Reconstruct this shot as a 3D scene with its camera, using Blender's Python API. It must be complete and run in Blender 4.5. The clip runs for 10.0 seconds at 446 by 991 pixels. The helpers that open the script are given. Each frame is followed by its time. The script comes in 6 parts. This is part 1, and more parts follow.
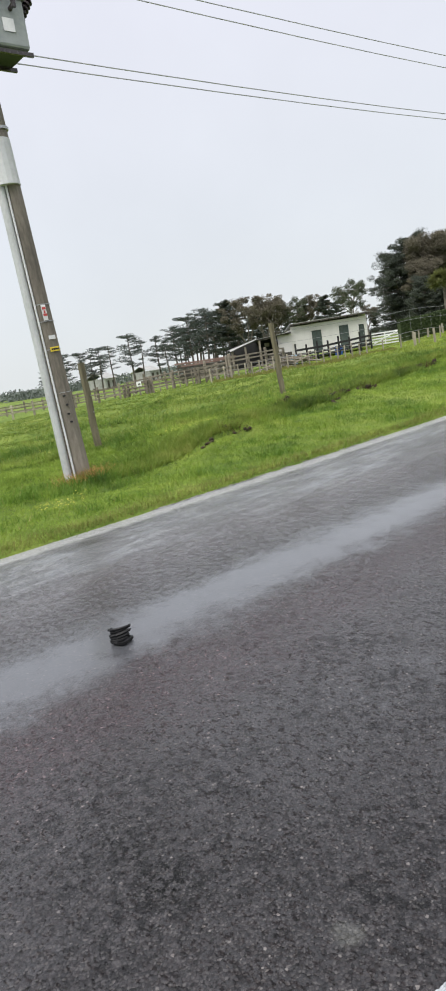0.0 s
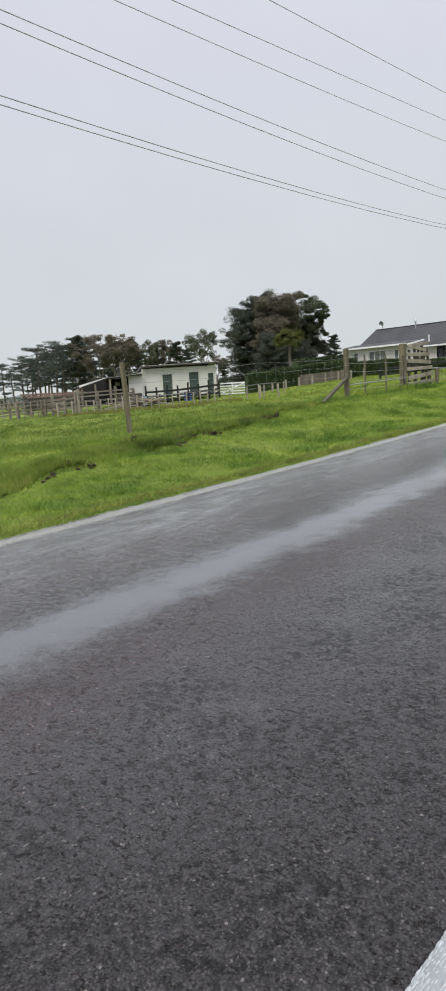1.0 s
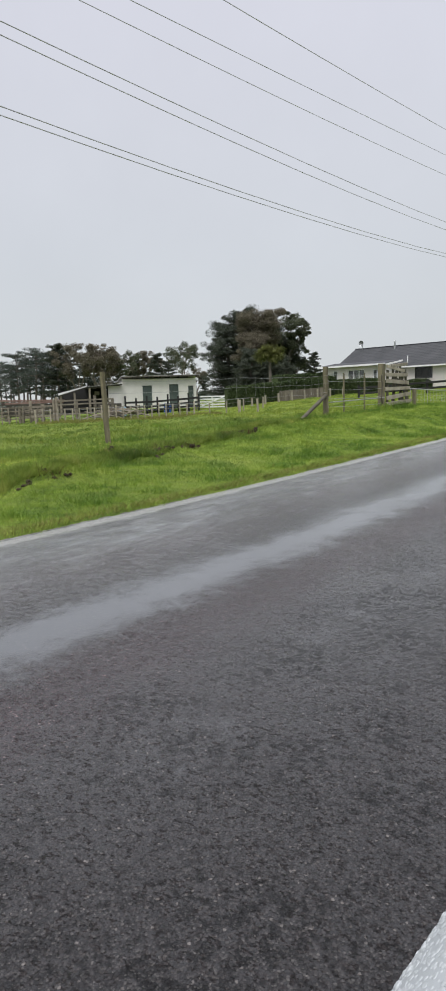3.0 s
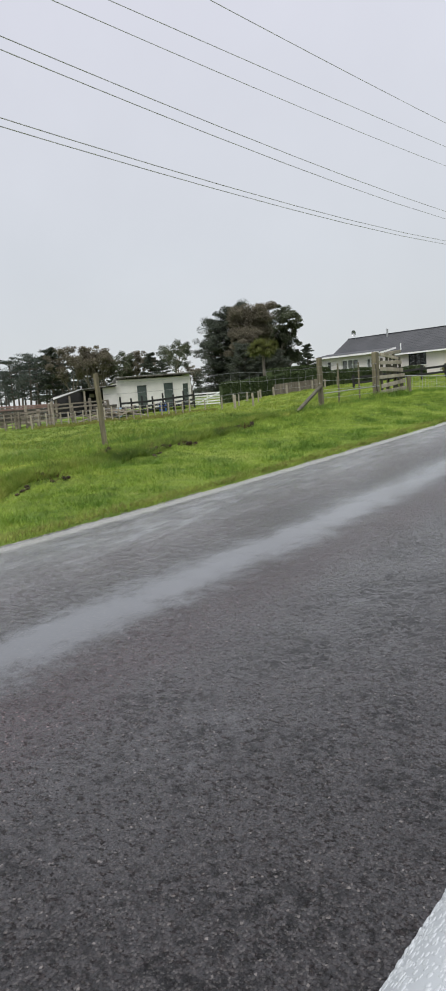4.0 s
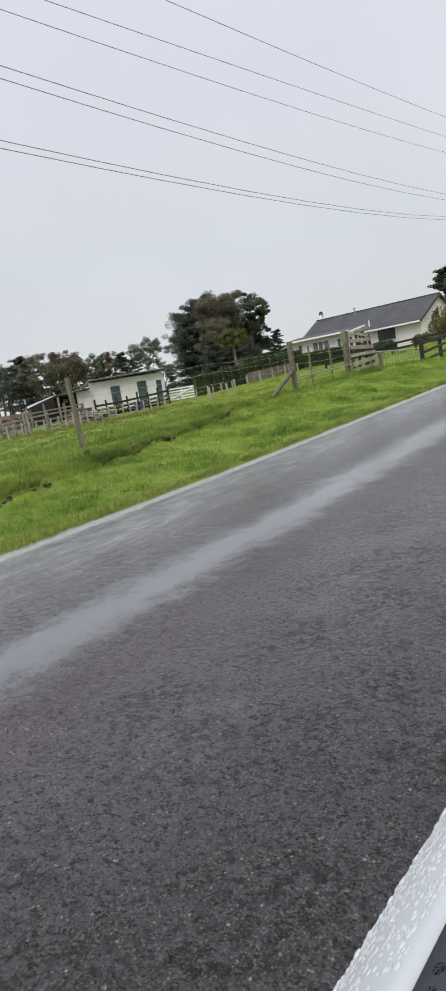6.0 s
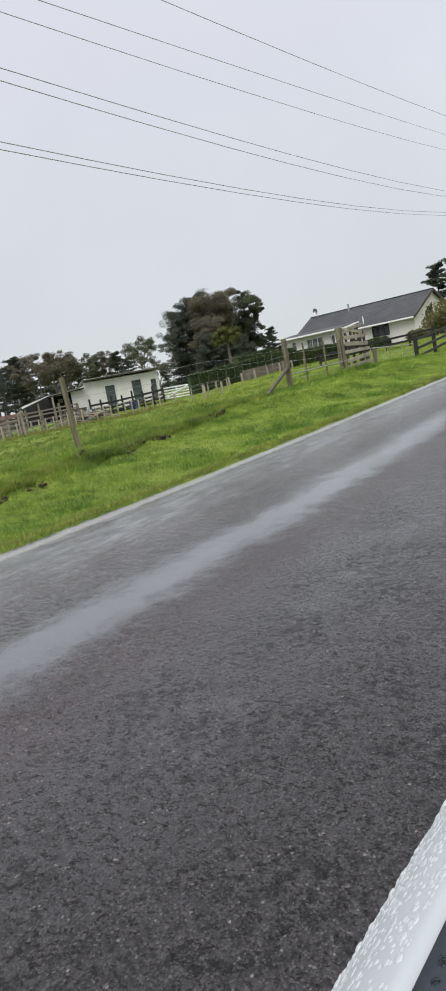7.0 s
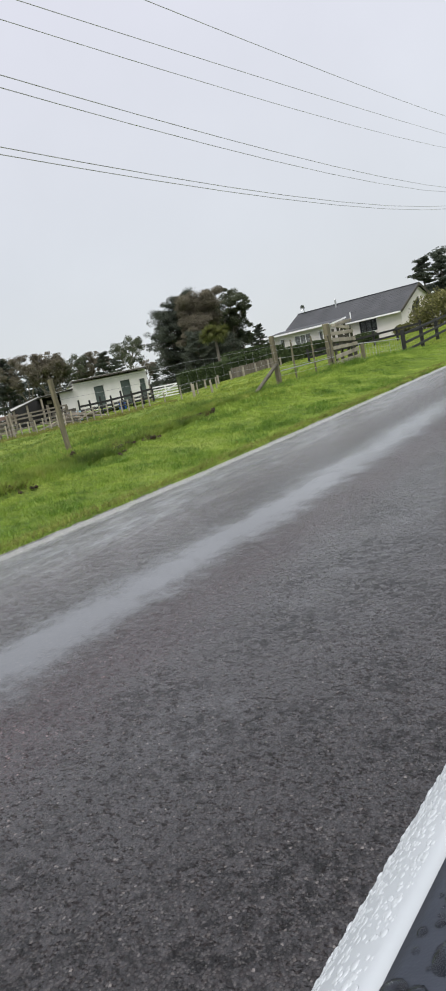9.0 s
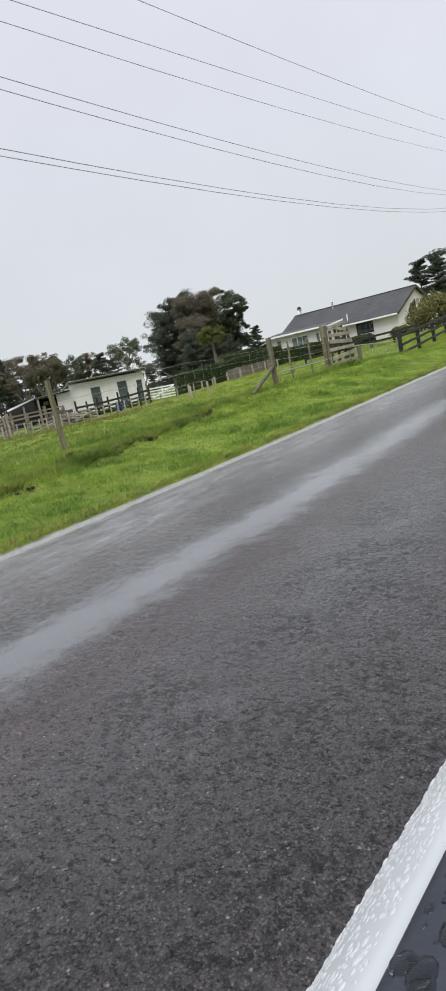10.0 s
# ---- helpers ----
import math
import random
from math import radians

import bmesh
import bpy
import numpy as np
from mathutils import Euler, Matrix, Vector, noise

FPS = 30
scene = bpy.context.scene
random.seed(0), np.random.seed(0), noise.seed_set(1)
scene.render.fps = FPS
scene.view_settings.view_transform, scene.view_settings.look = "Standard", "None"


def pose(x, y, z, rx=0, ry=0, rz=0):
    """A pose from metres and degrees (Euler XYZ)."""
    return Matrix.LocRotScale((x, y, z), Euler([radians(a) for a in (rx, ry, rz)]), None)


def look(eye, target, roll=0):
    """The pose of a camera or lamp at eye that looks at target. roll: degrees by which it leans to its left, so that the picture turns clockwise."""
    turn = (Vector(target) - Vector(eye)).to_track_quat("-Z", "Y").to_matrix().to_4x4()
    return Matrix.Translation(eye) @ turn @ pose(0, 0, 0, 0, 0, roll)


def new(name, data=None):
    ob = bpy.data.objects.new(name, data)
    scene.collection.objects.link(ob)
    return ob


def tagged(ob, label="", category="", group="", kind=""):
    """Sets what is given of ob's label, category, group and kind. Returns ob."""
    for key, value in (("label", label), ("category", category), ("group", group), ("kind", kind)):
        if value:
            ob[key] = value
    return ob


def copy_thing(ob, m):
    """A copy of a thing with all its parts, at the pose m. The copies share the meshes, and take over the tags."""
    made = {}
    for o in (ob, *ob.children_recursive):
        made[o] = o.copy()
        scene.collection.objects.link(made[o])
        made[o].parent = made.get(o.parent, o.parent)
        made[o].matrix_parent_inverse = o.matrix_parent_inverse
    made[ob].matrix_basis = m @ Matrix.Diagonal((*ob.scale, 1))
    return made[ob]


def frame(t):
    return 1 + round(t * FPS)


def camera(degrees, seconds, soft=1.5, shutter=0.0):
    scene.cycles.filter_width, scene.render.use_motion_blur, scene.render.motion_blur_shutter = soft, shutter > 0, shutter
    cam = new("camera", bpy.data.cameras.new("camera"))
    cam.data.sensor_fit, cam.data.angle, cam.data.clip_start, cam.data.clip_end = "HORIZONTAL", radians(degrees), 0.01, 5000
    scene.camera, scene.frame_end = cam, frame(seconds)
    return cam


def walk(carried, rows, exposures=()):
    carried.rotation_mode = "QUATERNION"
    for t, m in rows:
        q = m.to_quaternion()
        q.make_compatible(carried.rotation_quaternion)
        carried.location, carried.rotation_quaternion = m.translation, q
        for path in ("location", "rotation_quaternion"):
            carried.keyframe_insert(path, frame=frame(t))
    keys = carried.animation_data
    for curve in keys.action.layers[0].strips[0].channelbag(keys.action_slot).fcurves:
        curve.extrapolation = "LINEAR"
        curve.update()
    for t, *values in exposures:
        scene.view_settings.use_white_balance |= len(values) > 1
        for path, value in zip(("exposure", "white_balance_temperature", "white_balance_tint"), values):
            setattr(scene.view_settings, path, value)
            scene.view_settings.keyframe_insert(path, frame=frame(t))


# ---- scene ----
cam = camera(34.79, 10.0, soft=2.05)
PATH = [
    (0, (-0.001, 0.006, 1.253), (6.344, 7.516, -0.577), -9.00),
    (0.5, (0.031, 0.055, 1.245), (7.157, 6.847, -0.516), -7.05),
    (1, (0.048, 0.034, 1.239), (7.967, 5.953, -0.264), -3.56),
    (1.5, (0.037, 0.031, 1.248), (8.128, 5.738, -0.154), -2.75),
    (2, (0.035, 0.036, 1.252), (8.165, 5.695, -0.120), -1.70),
    (2.5, (0.039, 0.034, 1.251), (8.176, 5.692, -0.080), -1.09),
    (4, (0.061, 0.032, 1.234), (8.190, 5.689, -0.153), -4.28),
    (4.5, (0.060, 0.033, 1.233), (8.201, 5.660, -0.200), -5.83),
    (5, (0.056, 0.029, 1.233), (8.246, 5.577, -0.237), -6.65),
    (5.5, (0.062, 0.026, 1.227), (8.272, 5.540, -0.254), -8.50),
    (7, (0.070, 0.028, 1.218), (8.321, 5.460, -0.337), -10.26),
    (7.5, (0.070, 0.028, 1.218), (8.338, 5.427, -0.358), -10.54),
    (8, (0.061, 0.021, 1.225), (8.343, 5.392, -0.373), -10.82),
    (8.5, (0.062, 0.020, 1.225), (8.355, 5.372, -0.378), -11.25),
    (9, (0.061, 0.021, 1.224), (8.367, 5.354, -0.380), -11.41),
    (9.5, (0.058, 0.019, 1.226), (8.372, 5.339, -0.381), -11.42),
    (10, (0.053, 0.021, 1.225), (8.388, 5.312, -0.368), -11.25),
]
walk(cam, [(t, look(eye, target, roll)) for t, eye, target, roll in PATH],
     exposures=((0.0, 0.31), (0.5, 0.20), (1.0, 0.06), (1.5, -0.01), (2.5, 0.01), (5.0, 0.1), (7.5, 0.13), (9.0, 0.17), (10.0, 0.17)))

# ---- sky and light: bright, even overcast ----
world = bpy.data.worlds.new("overcast_sky")
scene.world = world
world.use_nodes = True
wn, wl = world.node_tree.nodes, world.node_tree.links
wn.clear()
w_out = wn.new("ShaderNodeOutputWorld")
w_bg = wn.new("ShaderNodeBackground")
w_sky = wn.new("ShaderNodeTexSky")
w_sky.sky_type, w_sky.sun_disc = "NISHITA", False
w_sky.sun_elevation, w_sky.sun_rotation = radians(48), radians(200)
w_co = wn.new("ShaderNodeTexCoord")
w_sep = wn.new("ShaderNodeSeparateXYZ")
wl.new(w_co.outputs["Generated"], w_sep.inputs[0])
w_ramp = wn.new("ShaderNodeValToRGB")          # cloud cover, brighter towards the zenith
w_ramp.color_ramp.elements[0].position, w_ramp.color_ramp.elements[0].color = 0.0, (0.615, 0.645, 0.66, 1)
w_ramp.color_ramp.elements[1].position, w_ramp.color_ramp.elements[1].color = 1.0, (1.15, 1.15, 1.18, 1)
for at, col in ((0.18, (0.645, 0.675, 0.722, 1)), (0.45, (0.70, 0.712, 0.795, 1)), (0.72, (0.75, 0.77, 0.85, 1))):
    el = w_ramp.color_ramp.elements.new(at)
    el.color = col
wl.new(w_sep.outputs["Z"], w_ramp.inputs[0])
w_noise = wn.new("ShaderNodeTexNoise")
w_noise.inputs["Scale"].default_value, w_noise.inputs["Detail"].default_value, w_noise.inputs["Roughness"].default_value = 2.6, 5, 0.55
wl.new(w_co.outputs["Generated"], w_noise.inputs["Vector"])
w_map = wn.new("ShaderNodeMapRange")
w_map.inputs["From Min"].default_value, w_map.inputs["From Max"].default_value = 0.3, 0.7
w_map.inputs["To Min"].default_value, w_map.inputs["To Max"].default_value = 0.955, 1.035
wl.new(w_noise.outputs["Fac"], w_map.inputs["Value"])
w_mul = wn.new("ShaderNodeVectorMath")
w_mul.operation = "SCALE"
wl.new(w_ramp.outputs["Color"], w_mul.inputs[0])
wl.new(w_map.outputs["Result"], w_mul.inputs["Scale"])
w_skys = wn.new("ShaderNodeVectorMath")
w_skys.operation = "SCALE"
w_skys.inputs["Scale"].default_value = 0.1
wl.new(w_sky.outputs["Color"], w_skys.inputs[0])
w_mix = wn.new("ShaderNodeMix")
w_mix.data_type = "RGBA"
w_mix.inputs["Factor"].default_value = 0.95
wl.new(w_skys.outputs[0], w_mix.inputs["A"])
wl.new(w_mul.outputs[0], w_mix.inputs["B"])
wl.new(w_mix.outputs["Result"], w_bg.inputs["Color"])
w_bg.inputs["Strength"].default_value = 1.0
wl.new(w_bg.outputs[0], w_out.inputs[0])
sun = new("sun", bpy.data.lights.new("sun", "SUN"))
sun.data.energy, sun.data.angle, sun.data.color = 4.0, radians(50), (1.0, 0.98, 0.95)
sun.matrix_world = look((-15, -4, 40), (0, 0, 0))


# ---- materials ----
def nodes_of(name):
    m = bpy.data.materials.new(name)
    m.use_nodes = True
    n, l = m.node_tree.nodes, m.node_tree.links
    return m, n, l, n["Principled BSDF"]


def noise_tex(n, l, co, scale, detail=4, rough=0.55):
    t = n.new("ShaderNodeTexNoise")
    t.inputs["Scale"].default_value, t.inputs["Detail"].default_value, t.inputs["Roughness"].default_value = scale, detail, rough
    l.new(co, t.inputs["Vector"])
    return t.outputs["Fac"]


def ramp(n, l, fac, stops):
    r = n.new("ShaderNodeValToRGB")
    els = r.color_ramp.elements
    els[0].position, els[0].color = stops[0][0], (*stops[0][1], 1)
    els[1].position, els[1].color = stops[-1][0], (*stops[-1][1], 1)
    for p, c in stops[1:-1]:
        els.new(p).color = (*c, 1)
    l.new(fac, r.inputs[0])
    return r.outputs["Color"]


def mixed(n, l, fac, a, b, mode="MIX"):
    x = n.new("ShaderNodeMix")
    x.data_type, x.blend_type = "RGBA", mode
    for sock, v in ((x.inputs["Factor"], fac), (x.inputs["A"], a), (x.inputs["B"], b)):
        if isinstance(v, (int, float)):
            sock.default_value = v
        elif isinstance(v, tuple):
            sock.default_value = (*v, 1)
        else:
            l.new(v, sock)
    return x.outputs["Result"]


def calc(n, l, op, a, b=0.0, c=None, clamp=False):
    x = n.new("ShaderNodeMath")
    x.operation, x.use_clamp = op, clamp
    for i, v in enumerate((a, b) if c is None else (a, b, c)):
        if isinstance(v, (int, float)):
            x.inputs[i].default_value = v
        else:
            l.new(v, x.inputs[i])
    return x.outputs[0]


def bumped(n, l, bsdf, height, strength, dist=0.01):
    b = n.new("ShaderNodeBump")
    b.inputs["Distance"].default_value = dist
    if isinstance(strength, (int, float)):
        b.inputs["Strength"].default_value = strength
    else:
        l.new(strength, b.inputs["Strength"])
    l.new(height, b.inputs["Height"])
    l.new(b.outputs[0], bsdf.inputs["Normal"])


def surface(name, dark, light, big=1.5, fine=30, rough=0.7, bump=0.3, dist=0.01, stretch=(1, 1, 1), metal=0.0, vary=0.0):
    """A weathered surface: stains at one scale, grain at another, and fine relief."""
    m, n, l, p = nodes_of(name)
    co = n.new("ShaderNodeTexCoord").outputs["Object"]
    mp = n.new("ShaderNodeMapping")
    mp.inputs["Scale"].default_value = stretch
    l.new(co, mp.inputs["Vector"])
    v = mp.outputs[0]
    a, b = noise_tex(n, l, v, big, 3), noise_tex(n, l, v, fine, 5, 0.65)
    f = calc(n, l, "ADD", calc(n, l, "MULTIPLY", a, 0.6), calc(n, l, "MULTIPLY", b, 0.4))
    col = ramp(n, l, f, ((0.36, dark), (0.62, light)))
    if vary:
        info = n.new("ShaderNodeObjectInfo").outputs["Random"]
        k = calc(n, l, "MULTIPLY_ADD", info, vary, 1 - vary / 2)
        s = n.new("ShaderNodeVectorMath")
        s.operation = "SCALE"
        l.new(col, s.inputs[0])
        l.new(k, s.inputs["Scale"])
        col = s.outputs[0]
    l.new(col, p.inputs["Base Color"])
    l.new(calc(n, l, "MULTIPLY_ADD", b, 0.25, rough - 0.12), p.inputs["Roughness"])
    p.inputs["Metallic"].default_value = metal
    if bump:
        bumped(n, l, p, b, bump, dist)
    return m


def foliage(name, dark, light, rough=0.6, trans=0.25, scale=0.6):
    """Leaves or blades: each one its own shade, with patches across the plant."""
    m, n, l, p = nodes_of(name)
    co = n.new("ShaderNodeTexCoord").outputs["Object"]
    rnd = n.new("ShaderNodeNewGeometry").outputs["Random Per Island"]
    f = calc(n, l, "ADD", calc(n, l, "MULTIPLY", rnd, 0.35), calc(n, l, "MULTIPLY", noise_tex(n, l, co, scale, 4, 0.65), 0.65))
    col = ramp(n, l, f, ((0.25, dark), (0.75, light)))
    l.new(col, p.inputs["Base Color"])
    p.inputs["Roughness"].default_value = rough
    p.inputs["Specular IOR Level"].default_value = 0.12
    t = n.new("ShaderNodeBsdfTranslucent")
    l.new(col, t.inputs["Color"])
    mx = n.new("ShaderNodeMixShader")
    mx.inputs[0].default_value = trans
    l.new(p.outputs[0], mx.inputs[1])
    l.new(t.outputs[0], mx.inputs[2])
    l.new(mx.outputs[0], n["Material Output"].inputs["Surface"])
    return m


def turf(name, kind):
    """Grass: deep and yellow-green patches at two scales, each blade its own shade."""
    m, n, l, p = nodes_of(name)
    co = n.new("ShaderNodeTexCoord").outputs["Object"]
    rnd = n.new("ShaderNodeNewGeometry").outputs["Random Per Island"]
    f = calc(n, l, "ADD", calc(n, l, "MULTIPLY", noise_tex(n, l, co, 0.75, 4, 0.65), 0.55), calc(n, l, "MULTIPLY", noise_tex(n, l, co, 3.4, 4, 0.7), 0.45))
    stops = (((0.38, (0.088, 0.145, 0.022)), (0.46, (0.185, 0.275, 0.042)), (0.55, (0.265, 0.365, 0.058)), (0.62, (0.355, 0.43, 0.092))),
             ((0.39, (0.066, 0.108, 0.020)), (0.47, (0.140, 0.205, 0.034)), (0.56, (0.215, 0.275, 0.052)), (0.62, (0.295, 0.33, 0.080))),
             ((0.34, (0.050, 0.105, 0.014)), (0.48, (0.11, 0.20, 0.024)), (0.58, (0.19, 0.28, 0.038)), (0.68, (0.27, 0.31, 0.06))),
             ((0.38, (0.16, 0.22, 0.030)), (0.50, (0.23, 0.30, 0.040)), (0.62, (0.31, 0.36, 0.070))))[kind]
    col = ramp(n, l, f, stops)
    s = n.new("ShaderNodeVectorMath")
    s.operation = "SCALE"
    l.new(col, s.inputs[0])
    l.new(calc(n, l, "MULTIPLY_ADD", rnd, 0.34, calc(n, l, "MULTIPLY_ADD", noise_tex(n, l, co, 9.0, 3, 0.6), 0.7, 0.48)), s.inputs["Scale"])
    straw = mixed(n, l, calc(n, l, "GREATER_THAN", rnd, 0.99), s.outputs[0], (0.34, 0.29, 0.11))
    l.new(straw, p.inputs["Base Color"])
    p.inputs["Roughness"].default_value = 0.55
    p.inputs["Specular IOR Level"].default_value = 0.3
    t = n.new("ShaderNodeBsdfTranslucent")
    l.new(straw, t.inputs["Color"])
    mx = n.new("ShaderNodeMixShader")
    mx.inputs[0].default_value = 0.35
    l.new(p.outputs[0], mx.inputs[1])
    l.new(t.outputs[0], mx.inputs[2])
    l.new(mx.outputs[0], n["Material Output"].inputs["Surface"])
    return m


def asphalt_material():
    """Wet chip seal: tilted stones in tar, and worn wheel paths where a film of water drowns the stones."""
    m, n, l, p = nodes_of("wet_chip_seal")
    co = n.new("ShaderNodeTexCoord").outputs["Object"]
    sep = n.new("ShaderNodeSeparateXYZ")
    l.new(co, sep.inputs[0])
    vor = n.new("ShaderNodeTexVoronoi")
    vor.inputs["Scale"].default_value, vor.inputs["Randomness"].default_value = 136, 1.0
    l.new(co, vor.inputs["Vector"])
    cell = n.new("ShaderNodeSeparateColor")
    l.new(vor.outputs["Color"], cell.inputs[0])
    stone = ramp(n, l, cell.outputs[0], ((0.0, (0.0070, 0.0057, 0.0061)), (0.5, (0.0124, 0.0100, 0.0105)), (0.8, (0.019, 0.0156, 0.0162)), (0.985, (0.032, 0.029, 0.0288)), (1.0, (0.12, 0.11, 0.105))))
    tarm = ramp(n, l, noise_tex(n, l, co, 1.7, 5, 0.65), ((0.42, (0, 0, 0)), (0.57, (1, 1, 1))))
    flushm = calc(n, l, "MULTIPLY", tarm, ramp(n, l, noise_tex(n, l, co, 26.0, 5, 0.7), ((0.50, (0, 0, 0)), (0.56, (1, 1, 1)))))
    stain = noise_tex(n, l, co, 0.45, 4)
    dry = calc(n, l, "MINIMUM", calc(n, l, "MULTIPLY", calc(n, l, "ABSOLUTE", calc(n, l, "SUBTRACT", sep.outputs["Y"], 3.0)), 1.6), 1.0)
    flushm = calc(n, l, "MULTIPLY", flushm, calc(n, l, "MULTIPLY", dry, dry))
    lane = calc(n, l, "MAXIMUM", calc(n, l, "SUBTRACT", 2.8, sep.outputs["Y"], clamp=True), 0.4)
    flushm = calc(n, l, "MULTIPLY", flushm, lane)
    col = mixed(n, l, calc(n, l, "MULTIPLY", flushm, 0.8), stone, (0.007, 0.007, 0.008))
    col = mixed(n, l, 0.55, col, ramp(n, l, stain, ((0.3, (0.75, 0.73, 0.74)), (0.7, (1.2, 1.12, 1.14)))), "MULTIPLY")
    # the gaps between the stones, drawn out across the lane
    hole = n.new("ShaderNodeMapping")
    hole.inputs["Scale"].default_value = (1, 0.55, 1)
    l.new(co, hole.inputs["Vector"])
    gaps = calc(n, l, "ADD", calc(n, l, "MULTIPLY", noise_tex(n, l, hole.outputs[0], 110, 2, 0.6), 0.6), calc(n, l, "MULTIPLY", noise_tex(n, l, hole.outputs[0], 48, 2, 0.6), 0.4))
    filled = ramp(n, l, gaps, ((0.415, (0.05, 0.05, 0.05)), (0.465, (1, 1, 1))))
    # wheel paths: wavering bands along the road
    wav = calc(n, l, "MULTIPLY_ADD", noise_tex(n, l, co, 0.2, 3), 0.45, -0.225)
    wob = calc(n, l, "MULTIPLY_ADD", noise_tex(n, l, co, 2.8, 7, 0.76), 0.80, -0.40)
    yy = calc(n, l, "ADD", calc(n, l, "ADD", sep.outputs["Y"], wav), wob)

    def band(centre, width, peak):
        d = calc(n, l, "DIVIDE", calc(n, l, "SUBTRACT", yy, centre), width)
        return calc(n, l, "MULTIPLY", calc(n, l, "POWER", 2.718, calc(n, l, "MULTIPLY", calc(n, l, "MULTIPLY", d, d), -1.0)), peak)

    # wet streaks drawn out along the traffic
    drawn = n.new("ShaderNodeMapping")
    drawn.inputs["Scale"].default_value = (0.45, 1.5, 1)
    l.new(co, drawn.inputs["Vector"])
    blot = ramp(n, l, noise_tex(n, l, drawn.outputs[0], 2.2, 8, 0.78), ((0.40, (0.15, 0.15, 0.15)), (0.60, (1, 1, 1))))
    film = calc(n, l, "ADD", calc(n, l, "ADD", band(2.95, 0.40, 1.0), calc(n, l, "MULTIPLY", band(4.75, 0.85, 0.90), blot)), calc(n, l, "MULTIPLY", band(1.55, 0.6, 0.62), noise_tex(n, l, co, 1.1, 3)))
    coarse = band(2.36, 0.36, 1.0)
    col = mixed(n, l, calc(n, l, "MULTIPLY", coarse, 0.6), col, mixed(n, l, 1.0, col, (1.95, 1.25, 1.42), "MULTIPLY"))
    ruddy = band(3.95, 0.5, 0.75)
    col = mixed(n, l, ruddy, col, mixed(n, l, 1.0, col, (1.6, 1.15, 1.3), "MULTIPLY"))
    # a stone stands proud of the film or lies drowned in it
    proud = calc(n, l, "ADD", calc(n, l, "MULTIPLY", cell.outputs[2], 0.26), calc(n, l, "MULTIPLY", noise_tex(n, l, co, 34, 3, 0.6), 0.30))
    proud = calc(n, l, "ADD", proud, calc(n, l, "MULTIPLY_ADD", noise_tex(n, l, co, 3.4, 7, 0.75), 0.80, -0.28))
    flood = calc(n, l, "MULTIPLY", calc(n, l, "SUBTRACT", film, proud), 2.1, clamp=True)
    # pale stones plus sky sheen, both painted into the far lane's colour
    pale_sheen = calc(n, l, "MULTIPLY", calc(n, l, "MULTIPLY", band(4.75, 0.75, 1.0), ramp(n, l, noise_tex(n, l, drawn.outputs[0], 3.4, 8, 0.78), ((0.40, (0.16, 0.16, 0.16)), (0.52, (0.46, 0.46, 0.46)), (0.62, (1.1, 1.1, 1.1))))), calc(n, l, "MULTIPLY_ADD", cell.outputs[2], 0.85, 0.30))
    pale_sheen = calc(n, l, "MULTIPLY", pale_sheen, calc(n, l, "MULTIPLY_ADD", filled, 0.9, 0.2))
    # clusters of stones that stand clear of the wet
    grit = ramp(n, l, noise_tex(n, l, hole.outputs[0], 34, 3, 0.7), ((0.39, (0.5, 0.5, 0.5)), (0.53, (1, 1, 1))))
    pale_sheen = calc(n, l, "MULTIPLY", pale_sheen, calc(n, l, "MULTIPLY", grit, 1.4), clamp=True)
    col = mixed(n, l, pale_sheen, col, (0.20, 0.20, 0.21))
    # the wheel paths' bluish sky sheen is put into their base colour
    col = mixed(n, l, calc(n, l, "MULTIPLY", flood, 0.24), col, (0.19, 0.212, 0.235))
    # pale washed margin along the far side of the seal
    rim = calc(n, l, "MULTIPLY", calc(n, l, "SUBTRACT", calc(n, l, "ADD", sep.outputs["Y"], calc(n, l, "MULTIPLY_ADD", noise_tex(n, l, co, 5, 5, 0.75), 0.26, -0.13)), 5.17), 11.0, clamp=True)
    col = mixed(n, l, calc(n, l, "MULTIPLY", rim, 0.9), col, (0.33, 0.33, 0.335))
    # a patch of torn black tar crumbs and a pale spot of mud in the near lane
    def spot(x, y, reach, sharp):
        gap = n.new("ShaderNodeVectorMath")
        gap.operation = "DISTANCE"
        l.new(co, gap.inputs[0])
        gap.inputs[1].default_value = (x, y, 0.01)
        edge = calc(n, l, "MULTIPLY_ADD", noise_tex(n, l, co, 22, 4, 0.65), reach, reach * 0.5)
        return calc(n, l, "MULTIPLY", calc(n, l, "SUBTRACT", edge, gap.outputs["Value"]), sharp, clamp=True)

    crumbs = calc(n, l, "MULTIPLY", calc(n, l, "MAXIMUM", spot(0.79, 1.40, 0.12, 14.0), calc(n, l, "MULTIPLY", spot(0.83, 1.62, 0.16, 10.0), 0.7)), ramp(n, l, noise_tex(n, l, co, 62, 3, 0.65), ((0.50, (0, 0, 0)), (0.56, (1, 1, 1)))))
    col = mixed(n, l, crumbs, col, (0.002, 0.002, 0.002))
    col = mixed(n, l, calc(n, l, "MULTIPLY", spot(0.95, 0.95, 0.045, 45.0), 0.5), col, (0.085, 0.085, 0.078))
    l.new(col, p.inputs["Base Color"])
    p.inputs["Roughness"].default_value = 0.38
    p.inputs["Specular IOR Level"].default_value = 0.16
    # the rain on the stones
    p.inputs["Coat IOR"].default_value = 1.62
    lie = n.new("ShaderNodeMapping")
    lie.inputs["Scale"].default_value = (0.6, 1, 1)
    l.new(co, lie.inputs["Vector"])
